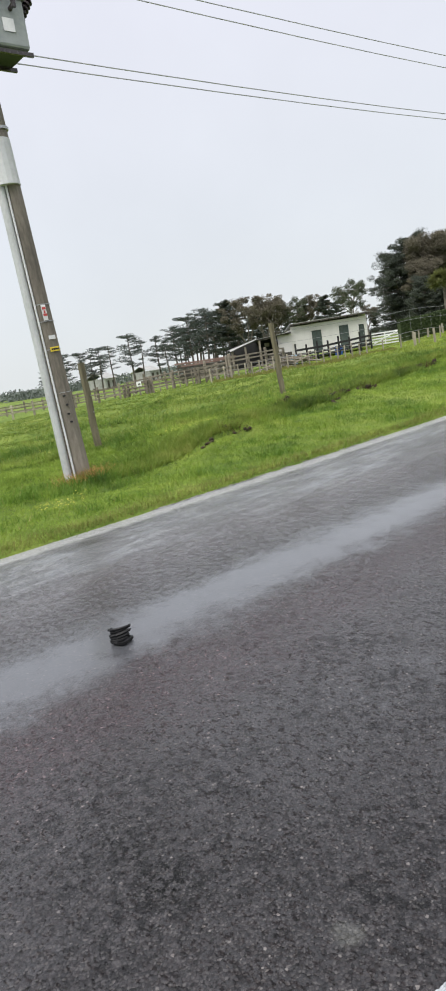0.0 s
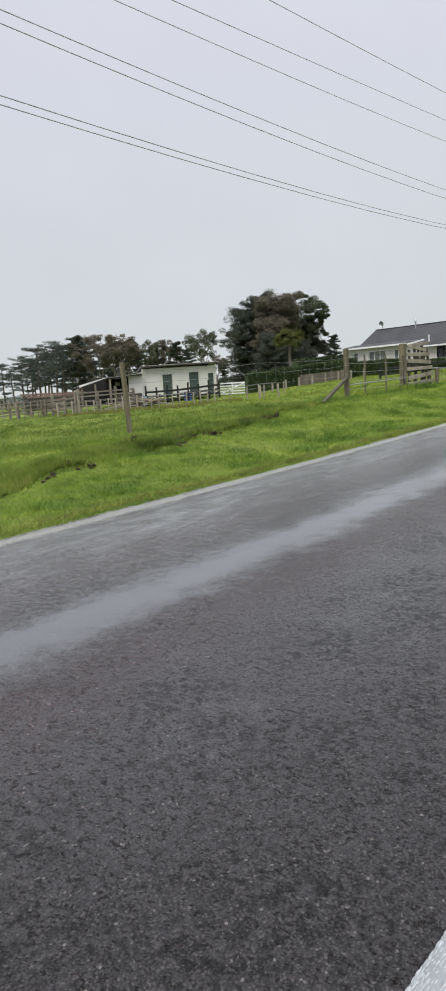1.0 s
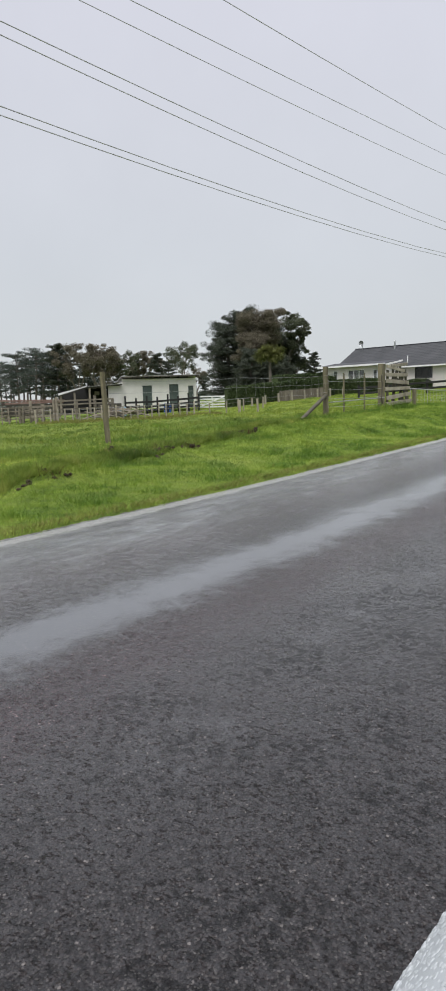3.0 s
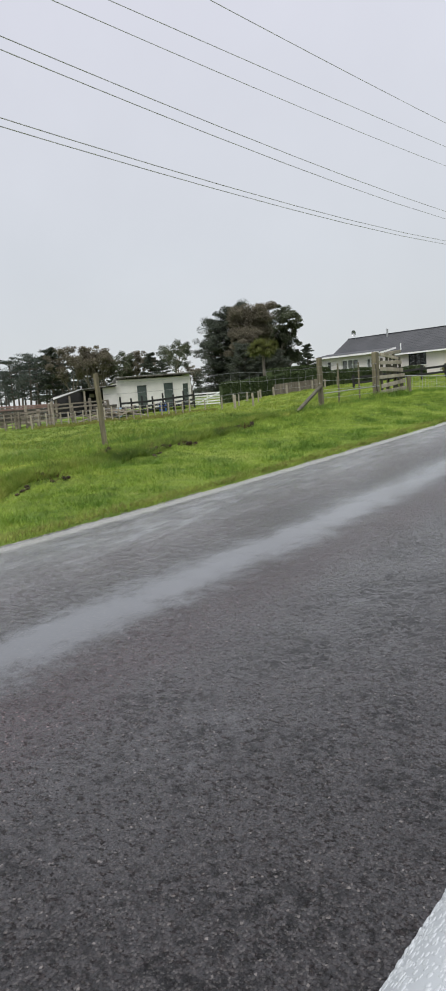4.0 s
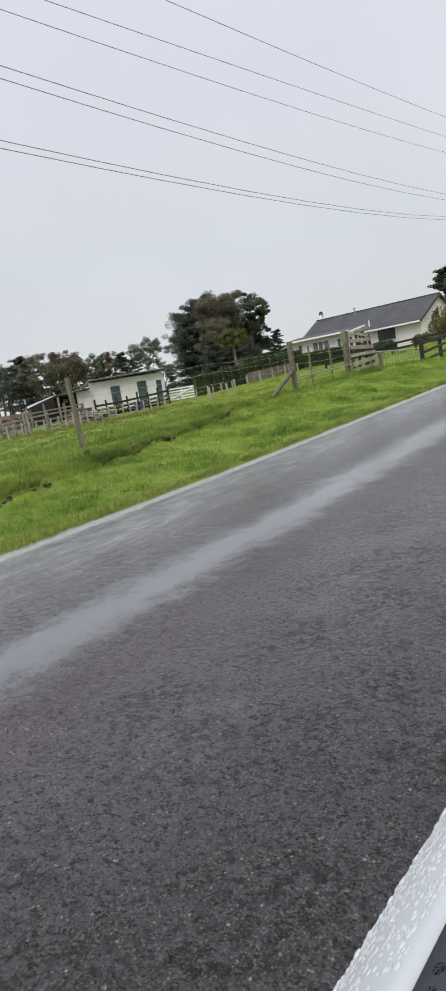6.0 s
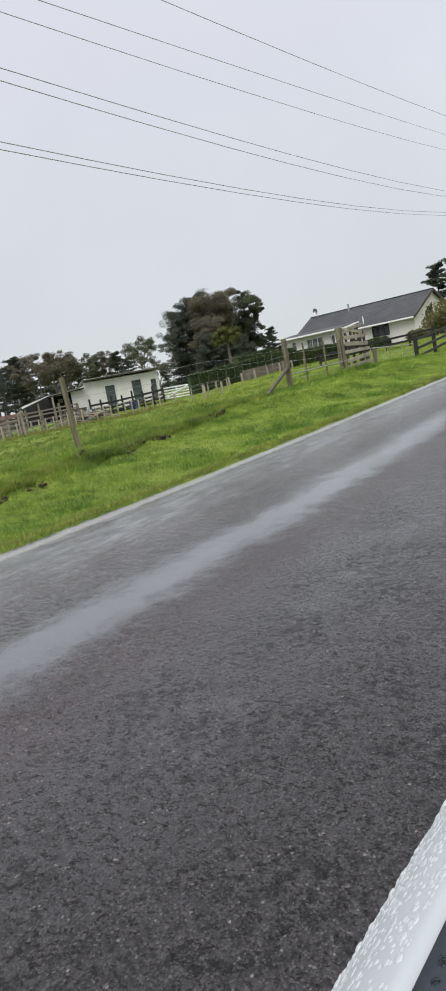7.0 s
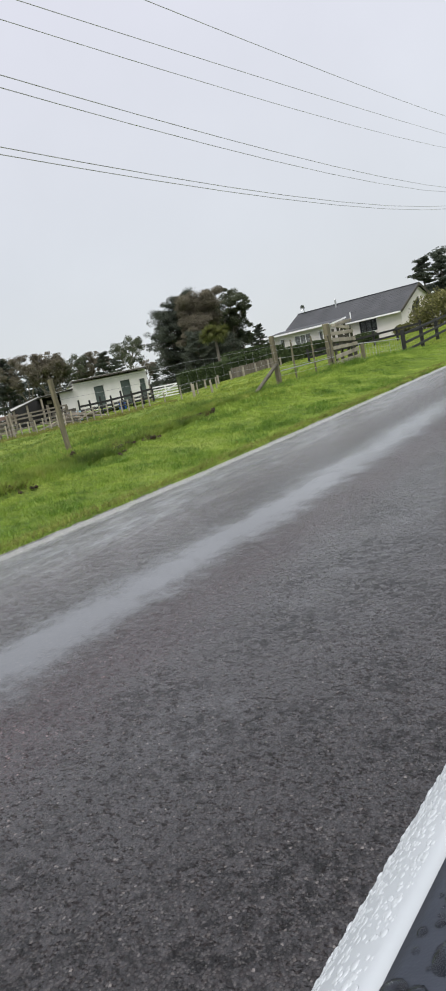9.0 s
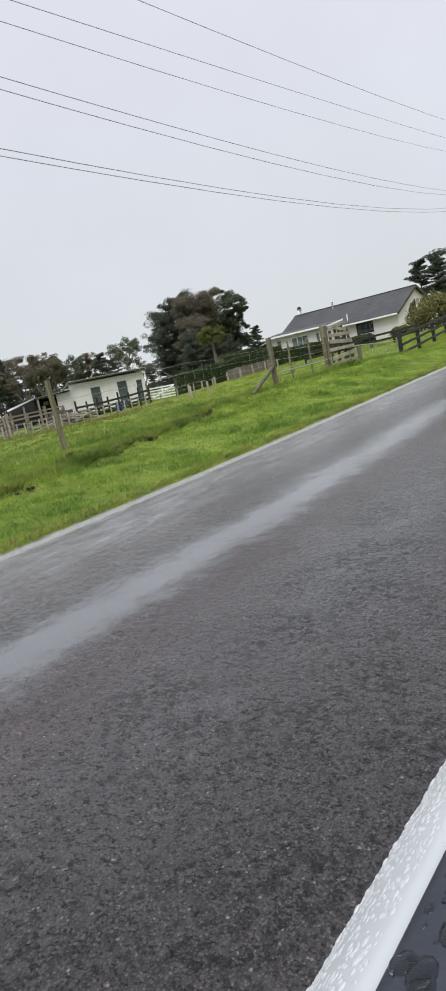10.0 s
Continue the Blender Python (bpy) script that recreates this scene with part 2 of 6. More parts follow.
    mid = calc(n, l, "MULTIPLY_ADD", calc(n, l, "ADD", noise_tex(n, l, lie.outputs[0], 60, 3, 0.7), noise_tex(n, l, lie.outputs[0], 9, 5, 0.75)), 1.6, -1.6)
    cover = calc(n, l, "ADD", calc(n, l, "ADD", 1.28, calc(n, l, "MULTIPLY", flood, 0.4)), calc(n, l, "MULTIPLY", calc(n, l, "MULTIPLY", mid, calc(n, l, "SUBTRACT", 1.0, flood)), 1.0), clamp=True)
    # dry pits between the stones hold no film
    big = n.new("ShaderNodeTexVoronoi")
    big.inputs["Scale"].default_value, big.inputs["Randomness"].default_value = 78, 1.0
    l.new(co, big.inputs["Vector"])
    bigc = n.new("ShaderNodeSeparateColor")
    l.new(big.outputs["Color"], bigc.inputs[0])
    pit = calc(n, l, "MULTIPLY", calc(n, l, "MULTIPLY", ramp(n, l, cell.outputs[1], ((0.08, (0.45, 0.45, 0.45)), (0.32, (1, 1, 1)))), ramp(n, l, vor.outputs["Distance"], ((0.40, (1, 1, 1)), (0.64, (0.7, 0.7, 0.7))))), ramp(n, l, bigc.outputs[0], ((0.10, (0.5, 0.5, 0.5)), (0.24, (1, 1, 1)))))
    # heavier coat towards the far lane, added to raise its grazing sheen
    far_coat = calc(n, l, "MULTIPLY", calc(n, l, "MULTIPLY", calc(n, l, "SUBTRACT", sep.outputs["Y"], 0.9), 0.55, clamp=True), 0.52)
    pit = calc(n, l, "ADD", calc(n, l, "MULTIPLY", calc(n, l, "ADD", pit, far_coat), filled), calc(n, l, "MULTIPLY", flood, 1.6), clamp=True)
    cover = calc(n, l, "MULTIPLY", calc(n, l, "MULTIPLY", cover, pit), calc(n, l, "MULTIPLY_ADD", coarse, -0.22, 1.0))
    cover = calc(n, l, "MULTIPLY", cover, calc(n, l, "MULTIPLY_ADD", crumbs, -0.9, 1.0))
    cover = calc(n, l, "MULTIPLY", cover, calc(n, l, "MAXIMUM", grit, calc(n, l, "MAXIMUM", flood, calc(n, l, "SUBTRACT", 3.2, sep.outputs["Y"], clamp=True))))
    l.new(calc(n, l, "MULTIPLY", cover, calc(n, l, "MULTIPLY_ADD", flushm, -0.62, 1.0)), p.inputs["Coat Weight"])
    l.new(calc(n, l, "MULTIPLY_ADD", flood, -0.03, 0.22), p.inputs["Coat Roughness"])
    # relief in metres: every stone domed and tilted its own way
    away = n.new("ShaderNodeVectorMath")
    away.operation = "SUBTRACT"
    l.new(co, away.inputs[0])
    l.new(vor.outputs["Position"], away.inputs[1])
    turn = n.new("ShaderNodeVectorMath")
    turn.operation = "SUBTRACT"
    l.new(vor.outputs["Color"], turn.inputs[0])
    turn.inputs[1].default_value = (0.5, 0.5, 0.5)
    tilt = n.new("ShaderNodeVectorMath")
    tilt.operation = "DOT_PRODUCT"
    l.new(away.outputs[0], tilt.inputs[0])
    l.new(turn.outputs[0], tilt.inputs[1])
    dist = vor.outputs["Distance"]
    h = calc(n, l, "MULTIPLY_ADD", tilt.outputs["Value"], 0.9, calc(n, l, "MULTIPLY", calc(n, l, "MULTIPLY", dist, dist), -0.0030))
    h = calc(n, l, "ADD", h, calc(n, l, "MULTIPLY", cell.outputs[1], 0.0016))
    h = calc(n, l, "ADD", h, calc(n, l, "MULTIPLY", noise_tex(n, l, co, 36, 3, 0.55), 0.012))
    h = calc(n, l, "ADD", calc(n, l, "MULTIPLY", h, calc(n, l, "SUBTRACT", 1.0, flood)), calc(n, l, "MULTIPLY", noise_tex(n, l, co, 46, 2), 0.0004))
    b = n.new("ShaderNodeBump")
    b.inputs["Distance"].default_value, b.inputs["Strength"].default_value = 1.0, 1.0
    l.new(h, b.inputs["Height"])
    l.new(b.outputs[0], p.inputs["Normal"])
    wet = n.new("ShaderNodeBump")
    wet.inputs["Distance"].default_value, wet.inputs["Strength"].default_value = 1.0, 0.16
    l.new(h, wet.inputs["Height"])
    l.new(wet.outputs[0], p.inputs["Coat Normal"])
    return m


def ground_material():
    m, n, l, p = nodes_of("pasture_turf")
    co = n.new("ShaderNodeTexCoord").outputs["Object"]
    a, b, c = noise_tex(n, l, co, 0.22, 4), noise_tex(n, l, co, 1.7, 5), noise_tex(n, l, co, 24, 5, 0.7)
    f = calc(n, l, "ADD", calc(n, l, "MULTIPLY", a, 0.5), calc(n, l, "MULTIPLY", b, 0.5))
    col = ramp(n, l, f, ((0.36, (0.06, 0.10, 0.017)), (0.5, (0.11, 0.16, 0.028)), (0.64, (0.18, 0.22, 0.045))))
    col = mixed(n, l, 0.6, col, ramp(n, l, c, ((0.3, (0.55, 0.6, 0.5)), (0.7, (1.3, 1.25, 1.2)))), "MULTIPLY")
    l.new(col, p.inputs["Base Color"])
    p.inputs["Roughness"].default_value = 0.9
    p.inputs["Specular IOR Level"].default_value = 0.18
    bumped(n, l, p, c, 0.8, 0.05)
    return m


M_ROAD = asphalt_material()
M_GROUND = ground_material()
M_GRASS = turf("grass_blades", 0)
M_FIELD = turf("paddock_grass", 1)
M_RANK = turf("rank_grass", 2)
M_LAWN = turf("mown_lawn", 3)
M_STRAW = foliage("dry_straw", (0.30, 0.15, 0.05), (0.55, 0.33, 0.14), 0.8, 0.1, 4)
M_DRY = foliage("dry_grass", (0.12, 0.135, 0.034), (0.26, 0.26, 0.08), 0.8, 0.2, 1.5)
M_DOCK = foliage("dead_dock_stalks", (0.05, 0.03, 0.018), (0.13, 0.08, 0.045), 0.9, 0.1, 3)
M_FLOWER = foliage("buttercup_petals", (0.52, 0.46, 0.07), (0.66, 0.60, 0.14), 0.5, 0.2, 2)
M_EDGE = surface("pale_road_edge_grit", (0.045, 0.045, 0.045), (0.21, 0.21, 0.205), 9, 70, 0.85, 0.5, 0.008)
M_SOIL = surface("wet_dark_soil", (0.012, 0.008, 0.004), (0.052, 0.034, 0.018), 4, 40, 0.95, 0.8, 0.02)
M_POST = surface("weathered_fence_timber", (0.068, 0.060, 0.036), (0.21, 0.185, 0.115), 5, 30, 0.8, 0.5, 0.01, (1, 1, 0.12), vary=0.25)
M_PALE = surface("bleached_grey_timber", (0.20, 0.175, 0.13), (0.38, 0.345, 0.27), 3, 22, 0.8, 0.4, 0.01, (1, 1, 0.15), vary=0.35)
M_YARD = surface("old_yard_rail_timber", (0.095, 0.080, 0.062), (0.27, 0.235, 0.188), 2, 18, 0.8, 0.4, 0.01, (0.3, 0.3, 1), vary=0.5)
M_STAY = surface("mossy_dark_timber", (0.035, 0.032, 0.020), (0.085, 0.078, 0.052), 5, 30, 0.85, 0.5, 0.01, (1, 1, 0.15))
M_RED = surface("faded_red_boards", (0.16, 0.095, 0.08), (0.26, 0.17, 0.145), 2, 20, 0.8, 0.3)
M_SCREEN = surface("grey_brown_brushwood", (0.07, 0.06, 0.045), (0.16, 0.14, 0.11), 3, 25, 0.9, 0.5, 0.01, (1, 1, 0.2), vary=0.3)
M_BLACK = surface("black_stained_timber", (0.005, 0.005, 0.005), (0.016, 0.016, 0.015), 3, 25, 0.75, 0.3)
M_POLE = surface("old_concrete_pole", (0.10, 0.088, 0.07), (0.25, 0.22, 0.18), 2.2, 35, 0.8, 0.4, 0.006, (1, 1, 0.25))
M_CONDUIT = surface("grey_plastic_conduit", (0.40, 0.41, 0.41), (0.55, 0.56, 0.56), 1.5, 20, 0.45, 0.1)
M_SLEEVE = surface("pale_pole_band", (0.52, 0.53, 0.53), (0.68, 0.69, 0.69), 2, 25, 0.6, 0.1)
M_STEEL = surface("galvanised_steel", (0.28, 0.29, 0.30), (0.45, 0.46, 0.47), 4, 40, 0.4, 0.1, metal=0.6)
M_WIRE = surface("dull_wire", (0.19, 0.19, 0.195), (0.27, 0.27, 0.275), 3, 30, 0.5, 0.0, metal=0.2)
M_LINE = surface("grey_power_cable", (0.34, 0.34, 0.35), (0.44, 0.44, 0.45), 3, 30, 0.6, 0.0)
M_TANK = surface("grey_green_tank_paint", (0.22, 0.245, 0.24), (0.32, 0.345, 0.335), 2, 25, 0.45, 0.1)
M_TANKB = surface("mossy_tank_underside", (0.03, 0.045, 0.025), (0.07, 0.085, 0.05), 3, 25, 0.7, 0.2)
M_BUSH = surface("brown_glazed_insulator", (0.03, 0.025, 0.025), (0.07, 0.06, 0.06), 5, 30, 0.25, 0.0)
M_WHITE = surface("white_painted_wall", (0.56, 0.545, 0.51), (0.68, 0.665, 0.63), 0.8, 14, 0.7, 0.15)
M_HWALL = surface("white_render", (0.626, 0.586, 0.570), (0.734, 0.689, 0.665), 0.6, 14, 0.7, 0.1)
M_TRIM = surface("white_trim_paint", (0.74, 0.74, 0.74), (0.85, 0.85, 0.85), 2, 20, 0.5, 0.05)
M_ROOF = surface("dark_slate_roofing", (0.021, 0.023, 0.027), (0.042, 0.044, 0.050), 0.6, 12, 0.7, 0.2)
M_IRON = surface("weathered_roof_iron", (0.24, 0.24, 0.23), (0.42, 0.42, 0.40), 1.0, 14, 0.5, 0.2, metal=0.3)
M_DARKWOOD = surface("dark_roof_timber", (0.03, 0.027, 0.022), (0.08, 0.07, 0.055), 2, 20, 0.8, 0.2)
M_GREEN = surface("dull_green_door_paint", (0.035, 0.055, 0.048), (0.065, 0.09, 0.08), 2, 20, 0.6, 0.1)
M_BLUE = surface("blue_plastic", (0.015, 0.06, 0.26), (0.025, 0.10, 0.38), 2, 20, 0.4, 0.05)
M_LBLUE = surface("pale_blue_plastic", (0.16, 0.30, 0.40), (0.22, 0.40, 0.52), 2, 20, 0.4, 0.05)
M_CURTAIN = surface("drawn_blind_cloth", (0.18, 0.18, 0.17), (0.32, 0.32, 0.30), 2, 15, 0.9, 0.1)
# near-black that paints the shade of unlit rooms and holes
M_DARK = surface("dark_interior", (0.008, 0.008, 0.009), (0.02, 0.02, 0.02), 2, 20, 0.8, 0.0)
M_BARK = surface("tree_bark", (0.06, 0.052, 0.045), (0.14, 0.12, 0.10), 2, 20, 0.9, 0.5, 0.02)
M_BARKP = surface("pale_gum_bark", (0.09, 0.075, 0.062), (0.22, 0.19, 0.165), 1.5, 18, 0.8, 0.4, 0.02)
# pine and cypress colours include a pale lift for haze over distance
M_PINE = foliage("hazed_pine_needles", (0.040, 0.052, 0.048), (0.098, 0.115, 0.098), 0.7, 0.1, 0.35)
M_MACRO = foliage("hazed_cypress_foliage", (0.038, 0.046, 0.038), (0.092, 0.105, 0.080), 0.7, 0.1, 0.35)
M_GUM = foliage("gum_leaves", (0.085, 0.078, 0.058), (0.19, 0.168, 0.124), 0.6, 0.2, 0.3)
M_GUMG = foliage("green_gum_leaves", (0.048, 0.058, 0.038), (0.12, 0.135, 0.085), 0.6, 0.2, 0.3)
M_CABB = foliage("cabbage_tree_leaves", (0.07, 0.085, 0.026), (0.21, 0.22, 0.08), 0.5, 0.25, 0.8)
M_HEDGE = foliage("hedge_leaves", (0.022, 0.036, 0.016), (0.078, 0.105, 0.042), 0.6, 0.15, 0.5)
M_SHRUB = foliage("olive_shrub_leaves", (0.07, 0.075, 0.025), (0.22, 0.21, 0.085), 0.6, 0.25, 0.8)
# leaf colours lightened and greyed to hold the distance haze
M_HAZE_SCRUB = foliage("distant_scrub", (0.105, 0.125, 0.11), (0.165, 0.185, 0.165), 0.8, 0.1, 0.05)
M_CARPAINT = surface("white_car_paint", (0.305, 0.328, 0.35), (0.345, 0.365, 0.39), 2, 30, 0.7, 0.03)
M_RUBBER = surface("wet_black_rubber", (0.020, 0.024, 0.034), (0.036, 0.041, 0.054), 6, 60, 0.6, 0.15)
M_RUBBER.node_tree.nodes["Principled BSDF"].inputs["Specular IOR Level"].default_value = 0.2
M_SCRAP = surface("wet_tyre_rubber", (0.003, 0.003, 0.0035), (0.008, 0.008, 0.009), 20, 120, 0.5, 0.3)
M_SCRAP.node_tree.nodes["Principled BSDF"].inputs["Specular IOR Level"].default_value = 0.25
M_SIGNW = surface("white_sign_enamel", (0.66, 0.66, 0.66), (0.78, 0.78, 0.78), 6, 50, 0.4, 0.0)
M_SIGNR = surface("red_sign_ink", (0.45, 0.05, 0.05), (0.55, 0.09, 0.08), 6, 50, 0.5, 0.0)
M_SIGNY = surface("yellow_tag", (0.62, 0.47, 0.03), (0.75, 0.58, 0.05), 6, 50, 0.5, 0.0)


def glass_material(name, tint, rough):
    m, n, l, p = nodes_of(name)
    p.inputs["Base Color"].default_value = (*tint, 1)
    p.inputs["Roughness"].default_value = rough
    p.inputs["IOR"].default_value = 1.33
    p.inputs["Transmission Weight"].default_value = 1.0
    return m


# dark tint stands in for the light that refraction takes from the drops
M_DARKDROP = glass_material("dark_tinted_rain_water", (0.55, 0.58, 0.63), 0.12)
M_BEAD = surface("water_beads_on_paint", (0.32, 0.345, 0.365), (0.40, 0.42, 0.445), 3, 40, 0.5, 0.0)
M_PANE = glass_material("window_glass", (0.85, 0.88, 0.88), 0.02)


# ---- building helpers ----
def thing(name, m, label, category, group="", kind=""):
    ob = new(name)
    ob.empty_display_size = 0.2
    ob.matrix_world = m
    return tagged(ob, label, category, group, kind)


def part(name, bm, material, parent, label=""):
    me = bpy.data.meshes.new(name)
    bm.to_mesh(me)
    bm.free()
    me.materials.append(material)
    ob = new(name, me)
    ob.parent = parent
    return tagged(ob, label)


def whole(name, bm, material, label, category, group="", kind="", m=None):
    ob = part(name, bm, material, None)
    if m is not None:
        ob.matrix_world = m
    return tagged(ob, label, category, group, kind)


def fresh():
    return bmesh.new()


def box(bm, size, at=(0, 0, 0), rot=(0, 0, 0), bevel=0.0):
    m = pose(*at, *rot) @ Matrix.Diagonal((*size, 1))
    r = bmesh.ops.create_cube(bm, size=1.0, matrix=m)
    if bevel:
        edges = list({e for v in r["verts"] for e in v.link_edges})
        bmesh.ops.bevel(bm, geom=edges, offset=bevel, segments=2, affect="EDGES", profile=0.5)
    return bm


def along(p0, p1, spin=0.0):
    """The pose at p0 whose z runs to p1."""
    d = Vector(p1) - Vector(p0)
    return Matrix.Translation(p0) @ d.to_track_quat("Z", "Y").to_matrix().to_4x4() @ pose(0, 0, 0, 0, 0, spin)


def rod(bm, p0, p1, r0, r1=None, sides=10, caps=True):
    r1 = r0 if r1 is None else r1
    length = (Vector(p1) - Vector(p0)).length
    m = along(p0, p1) @ Matrix.Translation((0, 0, length / 2))
    bmesh.ops.create_cone(bm, cap_ends=caps, segments=sides, radius1=r0, radius2=r1, depth=length, matrix=m)
    return bm


def beam(bm, p0, p1, w, h, bevel=0.0):
    """A straight sawn timber from p0 to p1, w wide and h high."""
    a, b = Vector(p0), Vector(p1)
    d = (b - a).normalized()
    side = d.cross(Vector((0, 0, 1)))
    side = side.normalized() if side.length > 1e-4 else Vector((1, 0, 0))
    up = side.cross(d)
    m = Matrix((side, d, up)).transposed().to_4x4()
    m.translation = (a + b) / 2
    r = bmesh.ops.create_cube(bm, size=1.0, matrix=m @ Matrix.Diagonal((w, (b - a).length, h, 1)))
    if bevel:
        bmesh.ops.bevel(bm, geom=list({e for v in r["verts"] for e in v.link_edges}), offset=bevel, segments=1, affect="EDGES")
    return bm


def tube(bm, pts, radii, sides=6):
    """A bent tapered tube through pts."""
    rings, q, last = [], None, None
    for i, p in enumerate(pts):
        a, b = Vector(pts[max(i - 1, 0)]), Vector(pts[min(i + 1, len(pts) - 1)])
        d = (b - a).normalized()
        q = d.to_track_quat("Z", "Y") if q is None else last.rotation_difference(d) @ q
        last = d
        r = radii[i] if isinstance(radii, (list, tuple)) else radii
        rings.append([bm.verts.new(Vector(p) + q @ Vector((r * math.cos(k * math.tau / sides), r * math.sin(k * math.tau / sides), 0))) for k in range(sides)])
    for a, b in zip(rings, rings[1:]):
        for k in range(sides):
            bm.faces.new((a[k], a[(k + 1) % sides], b[(k + 1) % sides], b[k]))
    bm.faces.new(rings[0][::-1])
    bm.faces.new(rings[-1])
    return bm


def slab(bm, pts, thick):
    """A flat plate through pts (counter-clockwise from above), thick downwards."""
    top = [bm.verts.new(p) for p in pts]
    low = [bm.verts.new((p[0], p[1], p[2] - thick)) for p in pts]
    bm.faces.new(top)
    bm.faces.new(low[::-1])
    for i in range(len(pts)):
        j = (i + 1) % len(pts)
        bm.faces.new((top[i], low[i], low[j], top[j]))
    return bm


def arrays_mesh(name, verts, faces, material):
    """A mesh from numpy corners and equal-sided faces."""
    me = bpy.data.meshes.new(name)
    k = faces.shape[1]
    me.vertices.add(len(verts))
    me.vertices.foreach_set("co", verts.astype(np.float32).ravel())
    me.loops.add(faces.size)
    me.loops.foreach_set("vertex_index", faces.astype(np.int32).ravel())
    me.polygons.add(len(faces))
    me.polygons.foreach_set("loop_start", np.arange(0, faces.size, k, dtype=np.int32))
    me.update(calc_edges=True)
    me.materials.append(material)
    return me


rng = np.random.default_rng(7)


# ---- the lie of the land ----
def ss(a, b, v):
    t = np.clip((np.asarray(v, float) - a) / (b - a), 0, 1)
    return t * t * (3 - 2 * t)


def road_z(x):
    return np.minimum(0.019 * 3 * np.logaddexp(0, (np.asarray(x, float) - 6.5) / 3), 1.0)


def wave(x, y, f, s):
    return np.sin(x * f + s + 1.3 * np.sin(y * f * 0.7 + s)) * np.sin(y * f * 1.1 - s + 0.9 * np.sin(x * f * 0.6))


def bank_y(x):
    """The foot of the low bank between the verge and the paddock."""
    x = np.asarray(x, float)
    return 7.38 + 0.145 * (x - 6.5) + 0.07 * np.sin(x * 1.9) + 0.04 * np.sin(x * 4.3 + 2)


def land_z(x, y):
    x, y = np.asarray(x, float), np.asarray(y, float)
    p = 0.46 + 0.04 * x - 0.0486 * y
    p = p - 0.75 * np.exp(-(((x - 37) / 9) ** 2 + ((y - 26) / 10) ** 2)) - 0.16 * np.exp(-(((x - 23) / 7) ** 2 + ((y - 10) / 7) ** 2))
    p = p - 0.85 * np.exp(-(((x - 38) / 9) ** 2 + ((y - 9) / 7) ** 2))
    p = p - 0.26 * np.exp(-(((x - 50) / 7) ** 2 + ((y - 35.5) / 6) ** 2))
    p = -0.8 + 0.5 * np.logaddexp(0, (p + 0.8) / 0.5)
    p = 2.0 - 0.4 * np.logaddexp(0, (2.0 - p) / 0.4)
    rough = (0.055 * wave(x, y, 1.1, 0.4) + 0.04 * wave(x, y, 2.6, 1.7)) * (1 - 0.75 * np.exp(-(((y - 9.5) / 0.9) ** 2))) * (1 + 1.1 * ss(10, 13, y)) - 0.10 * np.exp(-((x - 4.4) ** 2 + (y - 7.9) ** 2) / 1.5) + 0.014 * wave(x, y, 7.0, 0.9)
    d = y - bank_y(x)
    ditch = (0.035 + 0.03 * np.sin(x * 2.3) + 0.03 * np.sin(x * 5.1 + 1)) * ss(0, 0.14, d) * np.exp(-((np.maximum(d - 0.14, 0) / 0.75) ** 2)) * ss(4.6, 6.2, x) * (1 - ss(14.5, 17, x))
    rz = road_z(x)
    s = ss(5.3, 9.6, y)
    verge = (rz + 0.015) * (1 - s) + p * s + (rough + ditch) * ss(5.6, 7.2, y) * (1 - 0.6 * ss(20, 60, np.hypot(x, y)))
    return np.where(y < 5.5, np.where(y < -2.2, rz - 0.03, rz - 0.06 + 0.07 * ss(5.36, 5.5, y)), verge)


def gz(x, y):
    return float(land_z(x, y))


def spaced(stops):
    out = []
    for (a, b, n) in stops:
        out += list(np.linspace(a, b, n, endpoint=False))
    return np.array(out + [stops[-1][1]])


gx = spaced([(-2500, -200, 12), (-200, -20, 18), (-20, 0, 20), (0, 26, 150), (26, 80, 110), (80, 300, 44), (300, 2500, 14)])
gy = spaced([(-2500, -60, 12), (-60, -4, 14), (-4, 5.2, 12), (5.2, 12, 110), (12, 60, 96), (60, 300, 48), (300, 2500, 14)])
GX, GY = np.meshgrid(gx, gy)
nxg, nyg = len(gx), len(gy)
ii = (np.arange(nyg - 1)[:, None] * nxg + np.arange(nxg - 1)[None]).ravel()
ground = new("ground", arrays_mesh("ground", np.stack([GX, GY, land_z(GX, GY)], -1).reshape(-1, 3), np.stack([ii, ii + 1, ii + 1 + nxg, ii + nxg], 1), M_GROUND))
ground.data.polygons.foreach_set("use_smooth", np.ones(len(ground.data.polygons), bool))
tagged(ground, "rolling green pasture and mown roadside verge", "ground", kind="structure")

# the sealed road, with a ragged far edge
rx = spaced([(-400, -30, 30), (-30, 0, 60), (0, 40, 500), (40, 120, 160), (120, 700, 60)])
edge_y = 5.44 + 0.02 * np.sin(rx * 0.9) + 0.012 * np.sin(rx * 2.3 + 1) + 0.008 * np.sin(rx * 11.1) + rng.normal(0, 0.008, len(rx))
rys = [-2.6, -0.4, 1.8, 3.6, 4.6, 5.15]
rows_v = [np.stack([rx, np.full(len(rx), y), road_z(rx) + 0.03 * (1 - ((y - 1.5) / 4) ** 2) - 0.0266], 1) for y in rys]
rows_v.append(np.stack([rx, edge_y, road_z(rx) - 0.022], 1))
nr = len(rx)
ri = (np.arange(len(rows_v) - 1)[:, None] * nr + np.arange(nr - 1)[None]).ravel()
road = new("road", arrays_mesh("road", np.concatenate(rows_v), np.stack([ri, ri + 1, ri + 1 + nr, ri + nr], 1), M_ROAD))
road.data.polygons.foreach_set("use_smooth", np.ones(len(road.data.polygons), bool))
